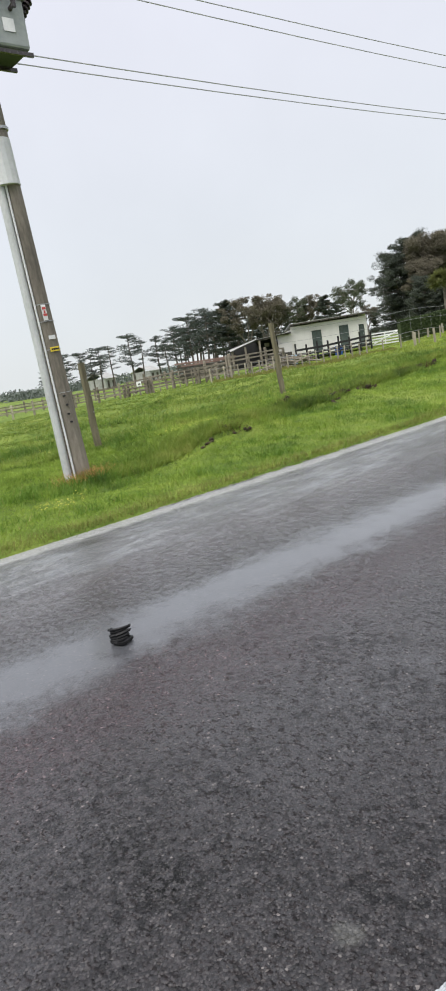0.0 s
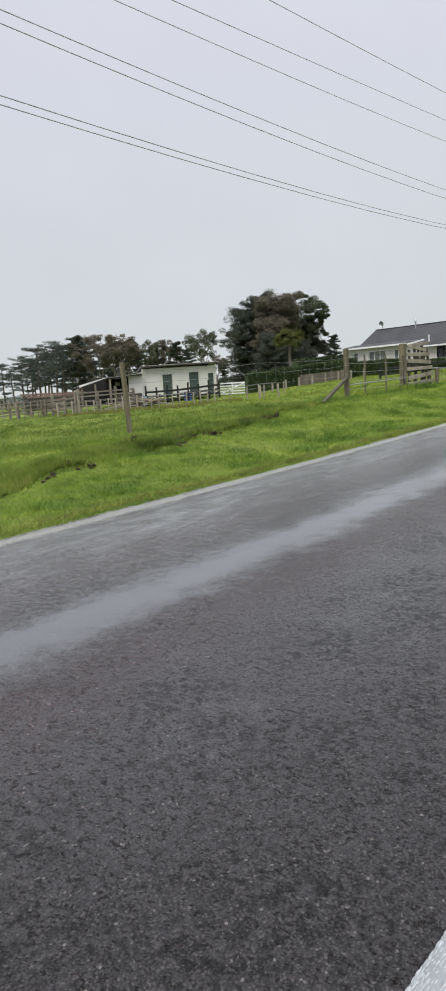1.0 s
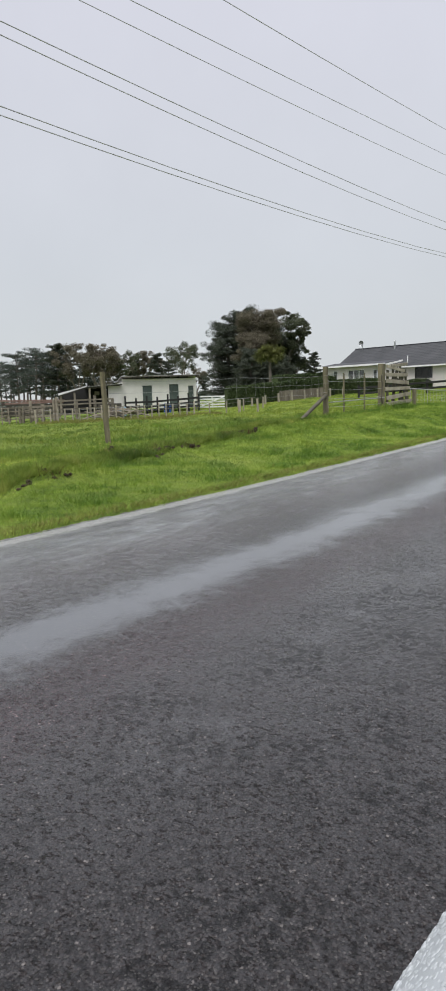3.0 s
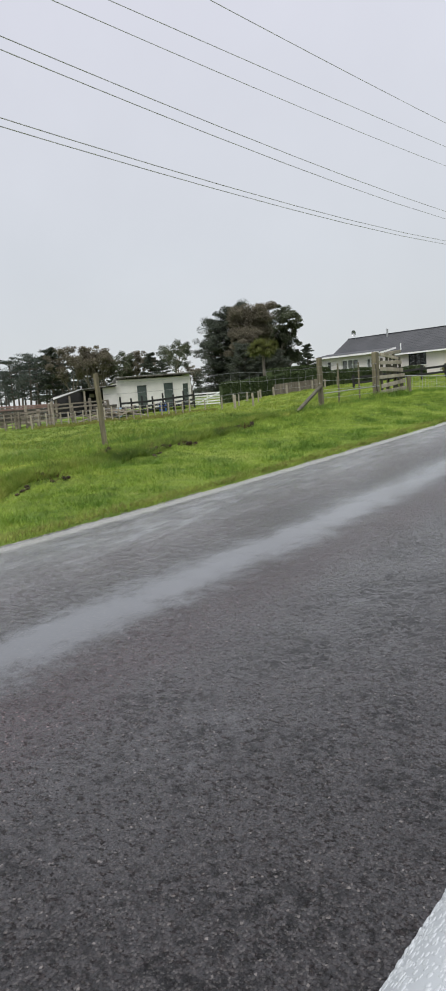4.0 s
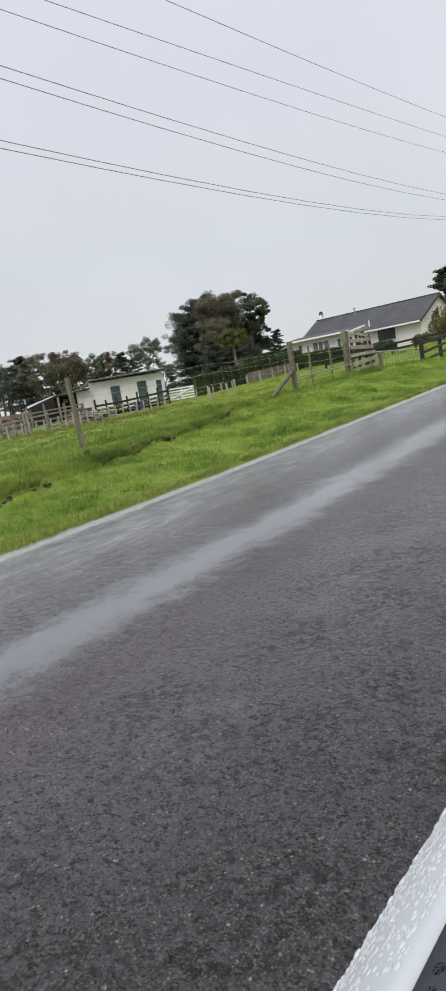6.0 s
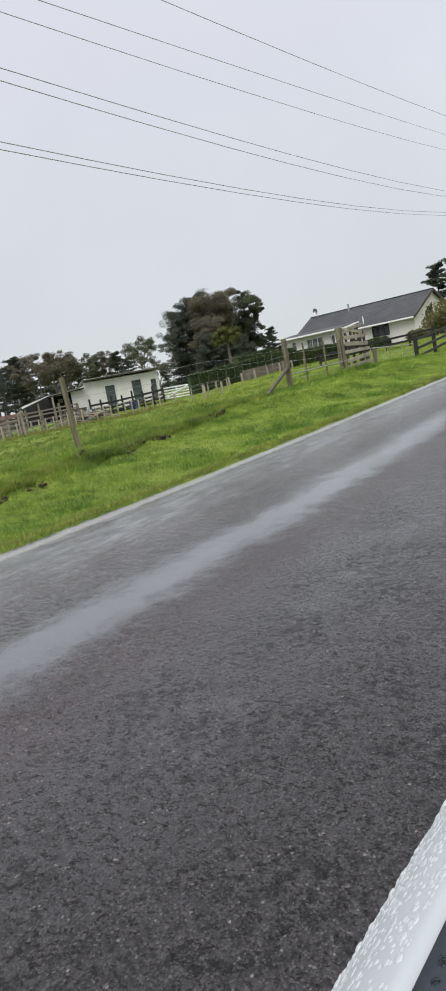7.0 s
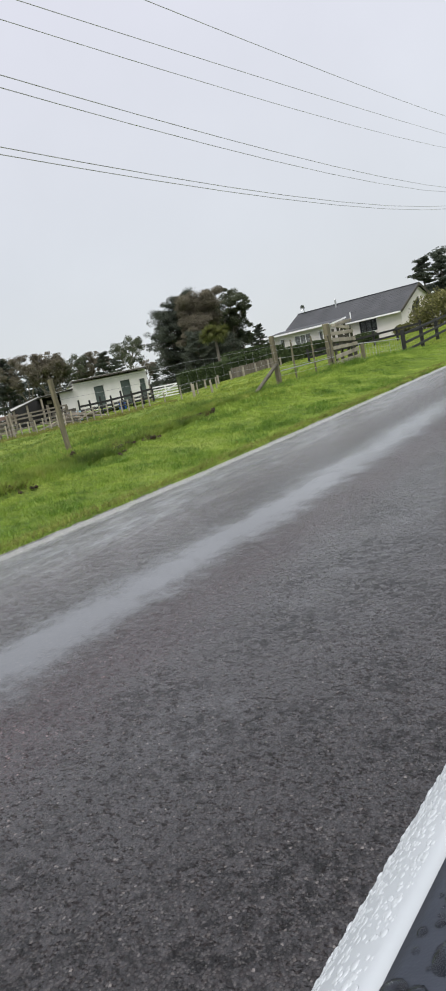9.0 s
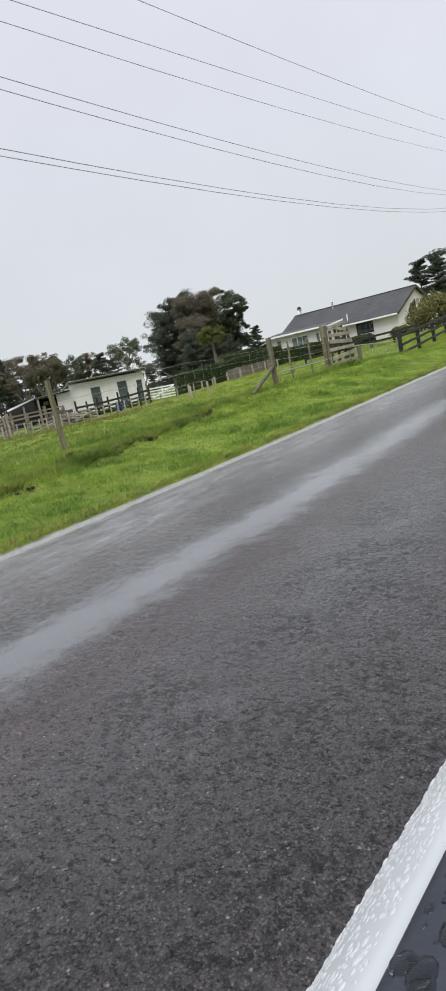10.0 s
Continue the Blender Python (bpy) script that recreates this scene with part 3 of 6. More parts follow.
tagged(road, "wet dark grey chip-seal country road with shiny wheel paths", "road", kind="structure")

# pale washed grit along the seal's edge
ragged = np.convolve(rng.normal(0, 1, nr + 6), np.ones(7) / 2.6, "valid")
lo = edge_y - np.clip(0.006 + 0.006 * ragged + rng.normal(0, 0.006, nr), 0.001, 0.03)
hi = edge_y + np.clip(0.030 + 0.02 * ragged[::-1] + rng.normal(0, 0.016, nr), 0.008, 0.10)
gv = np.concatenate([np.stack([rx, lo, road_z(rx) - 0.0205], 1), np.stack([rx, edge_y, road_z(rx) - 0.019], 1), np.stack([rx, hi, road_z(rx) - 0.012], 1)])
gi = (np.arange(2)[:, None] * nr + np.arange(nr - 1)[None]).ravel()
grit = new("road_edge", arrays_mesh("road_edge", gv, np.stack([gi, gi + 1, gi + 1 + nr, gi + nr], 1), M_EDGE))
tagged(grit, "pale washed grit along the road edge", "road edge", kind="structure")


def tyre_scrap(x, y):
    """A torn, crumpled curl of tread: ribs bent over one another."""
    t = thing("tyre_scrap", pose(x, y, float(road_z(x)) + 0.006, 0, 0, -28), "crumpled scrap of wet black tyre rubber on the road", "litter")
    rnd = random.Random(3)
    for k in range(7):
        bm = fresh()
        r, z = rnd.uniform(0.040, 0.052), 0.006 + 0.0085 * k
        tube(bm, [(r * math.cos(a) * (1 + rnd.uniform(-0.12, 0.12)), r * 0.8 * math.sin(a) + 0.006 * k, max(0.007, z + 0.009 * math.sin(a + 0.5 * k))) for a in np.linspace(0.4 * k, 0.4 * k + 4.4, 14)], [0.003] + [0.0075] * 12 + [0.003], 6)
        part("tread_rib", bm, M_SCRAP, t)
    bm = fresh()
    slab(bm, [(0.052 * math.cos(a) * (1 + 0.2 * math.sin(3 * a)), 0.045 * math.sin(a) * (1 + 0.2 * math.cos(4 * a)), 0.012) for a in np.linspace(0, math.tau, 16, endpoint=False)], 0.012)
    part("carcass", bm, M_SCRAP, t)


tyre_scrap(1.655, 2.88)

# ---- grass ----
def blades(name, xs, ys, length, width, material, lean=0.5, label="", category="grass", lift=0.0, droop=False):
    k = len(xs)
    z = land_z(xs, ys) + lift
    a = rng.random(k) * math.tau
    t = rng.random(k) * math.tau
    out = length * lean * rng.random(k)
    tip = np.stack([xs + np.cos(t) * out, ys + np.sin(t) * out, z + length], 1)
    b0 = np.stack([xs + np.cos(a) * width / 2, ys + np.sin(a) * width / 2, z - 0.02], 1)
    b1 = np.stack([xs - np.cos(a) * width / 2, ys - np.sin(a) * width / 2, z - 0.02], 1)
    v = np.stack([b0, b1, tip], 1).reshape(-1, 3)
    ob = new(name, arrays_mesh(name, v, np.arange(3 * k).reshape(-1, 3), material))
    return tagged(ob, label, category, kind="stuff")


def scatter(count, y0, y1, power=1.0):
    """Places seen past the road: more of them near the road."""
    y = y0 + (y1 - y0) * rng.random(count) ** power
    lo_x, hi_x = 0.25 * y, np.minimum(5.4 * y, 70)
    return lo_x + (hi_x - lo_x) * rng.random(count) ** 1.5, y


def clump(x, y):
    return 0.5 + 0.5 * wave(x, y, 2.2, 0.3) * 0.6 + 0.25 * wave(x, y, 5.3, 2.1) + 0.2 * wave(x, y, 0.8, 1.0)


vx, vy = scatter(520000, 5.45, 9.8)
keep = rng.random(len(vx)) < np.clip(0.75 + 0.5 * clump(vx, vy), 0, 1) * np.where(vy < 5.62, 0.55, 1)
vx, vy = vx[keep], vy[keep]
far = np.hypot(vx, vy)
hum = np.clip(0.5 + 0.5 * wave(vx, vy, 9.0, 0.7) + 0.4 * wave(vx, vy, 17.0, 2.2), 0, 1.3) ** 1.6
ln = (0.020 + 0.075 * hum * np.clip(clump(vx, vy), 0.2, 1.2) * (0.4 + 0.6 * rng.random(len(vx))) + 0.02 * rng.random(len(vx))) * (0.42 + 0.9 * ss(6.5, 9.0, vy)) * (0.5 + 0.5 * ss(5.45, 5.9, vy))
blades("verge_grass", vx, vy, ln, 0.005 + 0.0008 * far, M_GRASS, 2.3, "short bright green roadside grass")
px, py = scatter(420000, 9.3, 48, 1.7)
far = np.hypot(px, py)
hum = np.clip(0.5 + 0.5 * wave(px, py, 5.0, 0.7) + 0.4 * wave(px, py, 11.0, 2.2), 0, 1.3) ** 1.5
ln = (0.035 + 0.15 * hum * np.clip(clump(px, py), 0.2, 1.2) * (0.4 + 0.6 * rng.random(len(px)))) * (1 - 0.35 * ss(20, 40, far))
mown = (px > 17 + 0.9 * (py - 9.7)) & (py > 9.75)
blades("paddock_grass", px[~mown], py[~mown], ln[~mown], (0.006 + 0.0009 * far)[~mown], M_FIELD, 2.0, "longer green paddock grass in soft tufts")
px, py, far = px[mown], py[mown], far[mown]
blades("lawn_grass", px, py, 0.03 + 0.04 * rng.random(len(px)), 0.008 + 0.0011 * far, M_LAWN, 2.0, "mown yellow-green lawn grass behind the fence")
# taller soft grass on the bank behind the ditch, and in drifts over the paddock
tx, ty = [], []
for _ in range(520):
    if rng.random() < 0.45:
        cx = rng.uniform(4.8, 17)
        cy = float(bank_y(cx)) + 0.30 + rng.normal(0, 0.14)
    else:
        cy = 9.2 + 20 * rng.random() ** 1.6
        cx = cy * rng.uniform(0.3, 2.2)
    m_ = int(rng.integers(90, 260))
    s_ = rng.uniform(0.10, 0.34)
    tx.append(cx + rng.normal(0, s_ * 1.9, m_))
    ty.append(cy + rng.normal(0, s_ * 0.8, m_))
tx, ty = np.concatenate(tx), np.concatenate(ty)
ty = np.where(tx < 17, np.maximum(ty, bank_y(tx) + 0.10), ty)
blades("long_grass", tx, ty, 0.04 + 0.10 * rng.random(len(tx)), 0.004 + 0.0006 * np.hypot(tx, ty), M_FIELD, 1.2, "long soft grass on the bank behind the ditch")
# rank tufts along the fence and the ditch
tx, ty = [], []
for _ in range(190):
    cx = rng.uniform(2.5, 34)
    cy = (9.5 + rng.normal(0, 0.25)) if rng.random() < 0.72 else float(bank_y(min(cx, 16))) + 0.22 + rng.normal(0, 0.10)
    m_ = int(rng.integers(30, 90))
    s_ = rng.uniform(0.05, 0.16)
    tx.append(cx + rng.normal(0, s_, m_))
    ty.append(cy + rng.normal(0, s_, m_))
tx, ty = np.concatenate(tx), np.concatenate(ty)
blades("rank_grass", tx, ty, 0.06 + 0.15 * rng.random(len(tx)), 0.005 + 0.0006 * np.hypot(tx, ty), M_RANK, 1.5, "dark rank grass tufts along the fence and ditch")
# darker tufts strewn over the verge and the paddock
tx, ty = [], []
for _ in range(420):
    cy = 5.9 + 26 * rng.random() ** 2.0
    cx = cy * rng.uniform(0.35, 3.2)
    m_ = int(rng.integers(80, 240))
    s_ = rng.uniform(0.06, 0.2)
    tx.append(cx + rng.normal(0, s_ * 1.6, m_))
    ty.append(cy + rng.normal(0, s_, m_))
tx, ty = np.concatenate(tx), np.concatenate(ty)
ty = np.maximum(ty, 5.6)
blades("dark_tufts", tx, ty, 0.03 + 0.07 * rng.random(len(tx)), 0.005 + 0.0006 * np.hypot(tx, ty), M_RANK, 2.0, "darker green grass tufts over the pasture")
# broad low hollows where the grass grows rank and dark
tx, ty = [], []
for cx, cy, sx_, sy_ in ((4.9, 7.75, 0.35, 0.10), (3.7, 7.6, 0.4, 0.12), (3.2, 7.1, 0.35, 0.10), (5.2, 11.6, 0.35, 0.2), (6.4, 10.9, 0.6, 0.2), (7.9, 10.2, 0.5, 0.2), (9.0, 8.6, 0.4, 0.12), (12.2, 9.3, 0.8, 0.3), (8.0, 12.5, 0.9, 0.3), (5.6, 13.5, 0.7, 0.3), (12.9, 12.9, 0.9, 0.3), (16.5, 14.0, 1.0, 0.4), (10.5, 16.0, 1.1, 0.4), (18.3, 9.2, 0.8, 0.2), (15.6, 8.3, 0.7, 0.15), (7.4, 7.5, 0.4, 0.08), (6.2, 7.6, 0.4, 0.08)):
    tx.append(cx + rng.normal(0, sx_, 900))
    ty.append(cy + rng.normal(0, sy_, 900))
tx, ty = np.concatenate(tx), np.concatenate(ty)
blades("hollow_grass", tx, ty, 0.05 + 0.09 * rng.random(len(tx)), 0.004 + 0.0006 * np.hypot(tx, ty), M_RANK, 1.6, "dark rank grass in the hollows of the pasture")
# brown dead stalks beside the ditch, and a dry fringe beside the road
tx, ty = [], []
for cx, cy, m_, s_ in ((12.4, 8.45, 160, 0.12), (13.05, 8.4, 160, 0.08), (11.5, 8.3, 40, 0.15), (10.5, 8.0, 50, 0.15), (9.6, 8.05, 60, 0.14), (8.65, 8.3, 40, 0.08), (6.6, 7.45, 50, 0.15)):
    tx.append(cx + rng.normal(0, s_, m_))
    ty.append(cy + rng.normal(0, s_ * 0.5, m_))
tx, ty = np.concatenate(tx), np.concatenate(ty)
blades("dead_stalks", tx, ty, 0.06 + 0.10 * rng.random(len(tx)), np.full(len(tx), 0.013), M_DOCK, 1.3, "dead brown dock stalks by the ditch", "weeds")
tx = 1.5 + 36 * rng.random(26000) ** 1.3
ty = 5.46 + np.abs(rng.normal(0, 0.11, 26000)) * (0.6 + 0.8 * np.abs(np.sin(tx * 0.9 + np.sin(tx * 2.1))))
blades("dry_fringe", tx, ty, 0.015 + 0.04 * rng.random(26000), 0.005 + 0.0007 * tx, M_DRY, 1.8, "brownish dry grass fringe beside the road")
tx = rng.uniform(0, 1.15, 16000)
ty = rng.normal(0, 0.7, 16000)
tx, ty = 33.2 + 7.6 * tx + 0.7 * ty, 38.3 - 7.9 * tx + 0.7 * ty
blades("seeding_grass", tx, ty, 0.08 + 0.16 * rng.random(16000), np.full(16000, 0.03), M_DRY, 1.2, "yellowish seeding grass along the paddock battens")
# grass heads bent over the seal's edge
ex = rng.uniform(1.5, 40, 9000)
ey = 5.45 + 0.09 * rng.random(9000) + 0.04 * np.sin(ex * 3.7)
blades("edge_grass", ex, ey, 0.025 + 0.05 * rng.random(9000), 0.006 + 0.0006 * ex, M_GRASS, 2.0, "thin grass creeping over the road edge")


def tufts_of_flowers():
    xs, ys = [], []
    for cx, cy, n_, s_ in ((3.12, 6.28, 45, 0.12), (3.3, 6.2, 20, 0.08), (2.3, 6.1, 8, 0.06), (3.62, 6.58, 9, 0.07), (6.3, 8.43, 30, 0.25), (7.6, 8.6, 45, 0.5), (6.8, 8.4, 18, 0.4), (9.0, 8.9, 20, 0.9), (6.0, 9.6, 40, 0.6), (16.0, 8.2, 60, 0.6), (15.2, 9.0, 20, 0.8), (5.9, 10.5, 25, 1.6), (13, 11, 20, 3.0), (11, 8.8, 25, 1.4), (22, 8.4, 15, 1.5)):
        xs.append(cx + rng.normal(0, s_, n_))
        ys.append(cy + rng.normal(0, s_ * 0.3, n_))
    xs, ys = np.concatenate(xs), np.concatenate(ys)
    ys = np.maximum(ys, 5.8)
    z = land_z(xs, ys) + 0.05 + 0.06 * rng.random(len(xs))
    k = len(xs)
    r = 0.006 + 0.0004 * np.hypot(xs, ys)
    verts, faces = [], []
    for q in range(5):
        a = q * math.tau / 5
        verts.append(np.stack([xs, ys, z], 1))
        verts.append(np.stack([xs + r * np.cos(a - 0.55), ys + r * np.sin(a - 0.55), z + r * 0.5], 1))
        verts.append(np.stack([xs + r * np.cos(a + 0.55), ys + r * np.sin(a + 0.55), z + r * 0.5], 1))
    v = np.stack(verts, 1).reshape(-1, 3)
    ob = new("buttercups", arrays_mesh("buttercups", v, np.arange(len(v)).reshape(-1, 3), M_FLOWER))
    tagged(ob, "small yellow buttercup flowers scattered in the grass", "flowers", kind="stuff")


tufts_of_flowers()


def clod(x, y, wide, deep, high, seed):
    """A heap of small wet lumps."""
    bm = fresh()
    rnd = random.Random(seed)
    for k in range(9):
        r_ = bmesh.ops.create_icosphere(bm, subdivisions=2, radius=1.0)
        s_ = rnd.uniform(0.2, 0.48)
        c = Vector((rnd.uniform(-0.7, 0.7) * wide, rnd.uniform(-0.7, 0.7) * deep, rnd.uniform(0.0, 0.5) * high))
        for v in r_["verts"]:
            f = 1 + 0.5 * noise.noise(v.co * 1.9 + Vector((seed + k, 0, 0))) + 0.25 * noise.noise(v.co * 5 + Vector((0, seed, k)))
            v.co = c + Vector((v.co.x * wide * s_ * f, v.co.y * deep * s_ * f, v.co.z * high * s_ * f))
    whole("soil_clod", bm, M_SOIL, "dark wet clod of turned soil in the verge ditch", "soil", "clods along the ditch", m=Matrix.Translation((x, y, gz(x, y) + 0.015 + high * 0.15)))


CLODS = ((8.62, 8.22, 0.06, 0.05, 0.09), (9.53, 7.96, 0.11, 0.06, 0.07), (9.76, 7.9, 0.10, 0.06, 0.07), (10.44, 7.9, 0.09, 0.06, 0.08), (10.65, 7.93, 0.07, 0.05, 0.06), (6.79, 7.3, 0.07, 0.05, 0.05), (6.46, 7.44, 0.06, 0.05, 0.05), (12.91, 8.45, 0.08, 0.06, 0.11), (13.2, 8.3, 0.07, 0.05, 0.13))
for k_, (x_, y_, a_, b_, c_) in enumerate(CLODS):
    clod(x_, y_, a_, b_, c_, k_ * 3.7)


def bank_soil():
    """Bare wet soil and root holes showing in patches under the bank's lip."""
    bm = fresh()
    rnd = random.Random(31)
    for x0, x1, k in ((5.9, 6.95, 6), (7.76, 7.92, 4), (9.1, 9.8, 6), (10.2, 10.7, 5), (12.6, 13.3, 7)):
        for _ in range(k):
            x = rnd.uniform(x0, x1)
            y = float(bank_y(x)) + rnd.uniform(-0.02, 0.10)
            a, b, c = rnd.uniform(0.025, 0.06), rnd.uniform(0.02, 0.04), rnd.uniform(0.012, 0.03)
            for v in bmesh.ops.create_icosphere(bm, subdivisions=2, radius=1.0)["verts"]:
                f = 1 + 0.5 * noise.noise(v.co * 1.8 + Vector((x * 9, y, 0)))
                v.co = Vector((x + v.co.x * a * f, y + v.co.y * b * f, gz(x, y) + 0.008 + v.co.z * c * f))
    ob = part("bank_soil", bm, M_SOIL, None)
    tagged(ob, "bare dark wet soil under the lip of the bank", "soil", kind="stuff")


bank_soil()


# ---- the fence along the verge ----
FENCE_Y = 9.5


def round_post(x, y, height, r, label, lean=(0, 0), mat=None, name="fence_post", group="posts of the roadside fence"):
    t = thing(name, pose(x, y, gz(x, y), lean[0], lean[1], 0), label, "fence post", group)
    bm = fresh()
    n_ = 7
    pts = [(0.004 * math.sin(i * 1.7), 0.004 * math.cos(i * 2.1), -0.25 + (height + 0.25) * i / n_) for i in range(n_ + 1)]
    tube(bm, pts, [r * (1.04 - 0.08 * i / n_ + 0.02 * math.sin(i * 2.9)) for i in range(n_ + 1)], 12)
    part("post_shaft", bm, mat or M_POST, t)
    for h in (0.3, 0.55, 0.8, 1.05):
        if h < height:
            bm = fresh()
            box(bm, (0.008, 0.03, 0.012), (r * 0.2, -r - 0.001, h))
            part("staple", bm, M_STEEL, t, "rusted wire staple")
    return t


round_post(5.70, FENCE_Y, 1.30, 0.054, "leaning round fence post of grey weathered timber", (0, -1.3))
round_post(9.90, FENCE_Y, 1.38, 0.052, "mossy round fence post of weathered timber", (0, -3.0))
strainer = round_post(19.05, FENCE_Y, 1.45, 0.082, "thick round strainer post of weathered timber")
bm = fresh()
rod(bm, (-0.06, -0.03, 0.62), (-2.75, -0.55, gz(16.3, 8.95) - gz(19.05, FENCE_Y) - 0.04), 0.055, 0.048, 10)
part("stay", bm, M_STAY, strainer, "diagonal timber stay")


def line_wire(name, pts, r, label, category, group="", mat=None):
    bm = fresh()
    tube(bm, pts, r, 5)
    return whole(name, bm, mat or M_WIRE, label, category, group)


def fence_pt(x, h):
    return (x, FENCE_Y - 0.09, gz(x, FENCE_Y) + h)


for h_ in (0.28, 0.52, 0.78, 1.02, 1.22):
    line_wire("fence_wire", [fence_pt(x, h_ - 0.02 * math.sin((x - 19.05) * 0.74) ** 2) for x in np.linspace(19.05, 23.2, 9)], 0.004, "slack galvanised fence wire", "fence wire", "wires of the roadside fence", M_STEEL)
for h_ in (0.72, 0.98, 1.2):
    line_wire("fence_wire", [fence_pt(x, h_ - 0.05 * math.sin(math.pi * (x - 9.87) / 9.2)) for x in np.linspace(9.87, 19.05, 14)], 0.003, "slack galvanised fence wire", "fence wire", "wires of the roadside fence", M_WIRE)
for x_ in (20.2, 21.75):
    t = thing("steel_standard", pose(x_, FENCE_Y - 0.05, gz(x_, FENCE_Y), 0, 0, 0), "thin rusty steel fence standard between the posts", "fence post", "steel standards")
    bm = fresh()
    box(bm, (0.05, 0.012, 1.45), (0, 0, 0.55))
    box(bm, (0.012, 0.04, 1.45), (0, 0.02, 0.55))
    part("standard_bar", bm, M_POST, t)

# netting verticals that hang between the wires
net = fresh()
for x_ in np.arange(14.2, 19, 0.42):
    rod(net, fence_pt(x_, 0.70), fence_pt(x_, 1.16), 0.0015, None, 4)
whole("wire_netting", net, M_STEEL, "sagging wire netting droppers on the fence", "netting", kind="stuff")


def slat_gate():
    """A weathered timber gate leaf stood against its post, narrower at the top."""
    gxp, gyp = 23.25, FENCE_Y
    t = thing("slatted_gate", pose(gxp, gyp, gz(gxp, gyp), 0, 0, 0), "weathered grey timber slatted gate leaning on its post", "gate")
    bm = fresh()
    box(bm, (0.20, 0.18, 1.70), (0, 0, 0.53), (0, 1, 0), 0.015)
    part("gate_post", bm, M_POST, t, "squared gate post")
    slats = ((0.05, 0.12, 2.32, 1.5, 0.10), (0.24, 0.08, 2.25, -2, 0.11), (0.44, 0.14, 2.20, -3.5, 0.12), (0.66, 0.06, 2.08, -1, 0.10),
             (0.86, 0.12, 2.02, 1.5, 0.12), (1.07, 0.05, 1.90, -0.5, 0.11), (1.25, 0.2, 1.62, 5, 0.09), (1.37, 0.5, 1.85, -4, 0.09))
    for k, (h, x0, x1, tilt, deep) in enumerate(slats):
        bm = fresh()
        box(bm, (x1 - x0, 0.035, deep), ((x0 + x1) / 2, -0.11 - 0.012 * (k % 2), h), (0, tilt, 0.6 * (k % 3 - 1)), 0.008)
        part("slat", bm, M_PALE, t)
    for x0, x1, h in ((0.85, 0.78, 1.30), (1.52, 1.36, 1.34), (2.16, 1.80, 1.24), (0.3, 0.36, 1.20), (1.9, 1.15, 0.95), (0.6, 1.1, 1.2), (1.2, 1.6, 1.1), (1.85, 1.95, 0.9)):
        bm = fresh()
        beam(bm, (x0, -0.06, -0.1), (x1, -0.06, h), 0.05, 0.13, 0.006)
        part("upright", bm, M_STAY, t)
    bm = fresh()
    tube(bm, [(-0.12, -0.12, 0.1), (-0.28, -0.14, 0.4), (-0.2, -0.13, 0.75), (-0.3, -0.13, 1.05)], 0.018, 5)
    part("hanging_chain", bm, M_DARKWOOD, t)
    t.scale = (1.14, 1.0, 1.16)


slat_gate()
tx = np.concatenate([rng.normal(22.9, 0.3, 500), rng.normal(24.3, 0.5, 500)])
ty = rng.normal(9.25, 0.12, 1000)
blades("gate_weeds", tx, ty, 0.08 + 0.28 * rng.random(1000) ** 2, np.full(1000, 0.03), M_RANK, 1.0, "dark weeds grown up under the gate", "weeds")
bm = fresh()
tube(bm, [fence_pt(19.1, 0.42), fence_pt(21.2, 0.43), fence_pt(23.3, 0.46)], 0.016, 8)
whole("fence_pipe", bm, M_STEEL, "pale steel pipe wired along the fence posts", "pipe")
# short square end post and the light pipe gate beyond it
x_ = 26.75
t = thing("end_post", pose(x_, FENCE_Y + 0.1, gz(x_, FENCE_Y)), "short squared dark timber end post", "fence post")
bm = fresh()
box(bm, (0.13, 0.13, 0.95), (0, 0, 0.22), (0, 0, 0), 0.012)
part("post_shaft", bm, M_POST, t)
t = thing("pipe_gate", pose(26.4, FENCE_Y + 0.12, gz(26.4, FENCE_Y)), "light galvanised pipe gate filled with wire mesh", "gate")
run = 8.4
drop = gz(26.4 + run, 10.4) - gz(26.4, FENCE_Y)


def pg(u, h):
    return (u * run, u * 0.9, drop * u + h)


bm = fresh()
tube(bm, [pg(0, 0.70), pg(0.5, 0.76), pg(1, 0.86)], 0.018, 8)
part("top_pipe", bm, M_STEEL, t)
bm = fresh()
tube(bm, [pg(0, 0.10), pg(1, 0.12)], 0.018, 8)
part("bottom_pipe", bm, M_STEEL, t)
for k in range(16):
    bm = fresh()
    tube(bm, [pg(k / 15, 0.1), pg(k / 15, 0.70 + 0.15 * k / 15)], 0.010 if k % 5 == 0 else 0.004, 6)
    part("gate_bar", bm, M_STEEL, t)
for h in (0.3, 0.5):
    bm = fresh()
    tube(bm, [pg(0, h), pg(1, h * 1.1)], 0.003, 5)
    part("gate_wire", bm, M_STEEL, t)


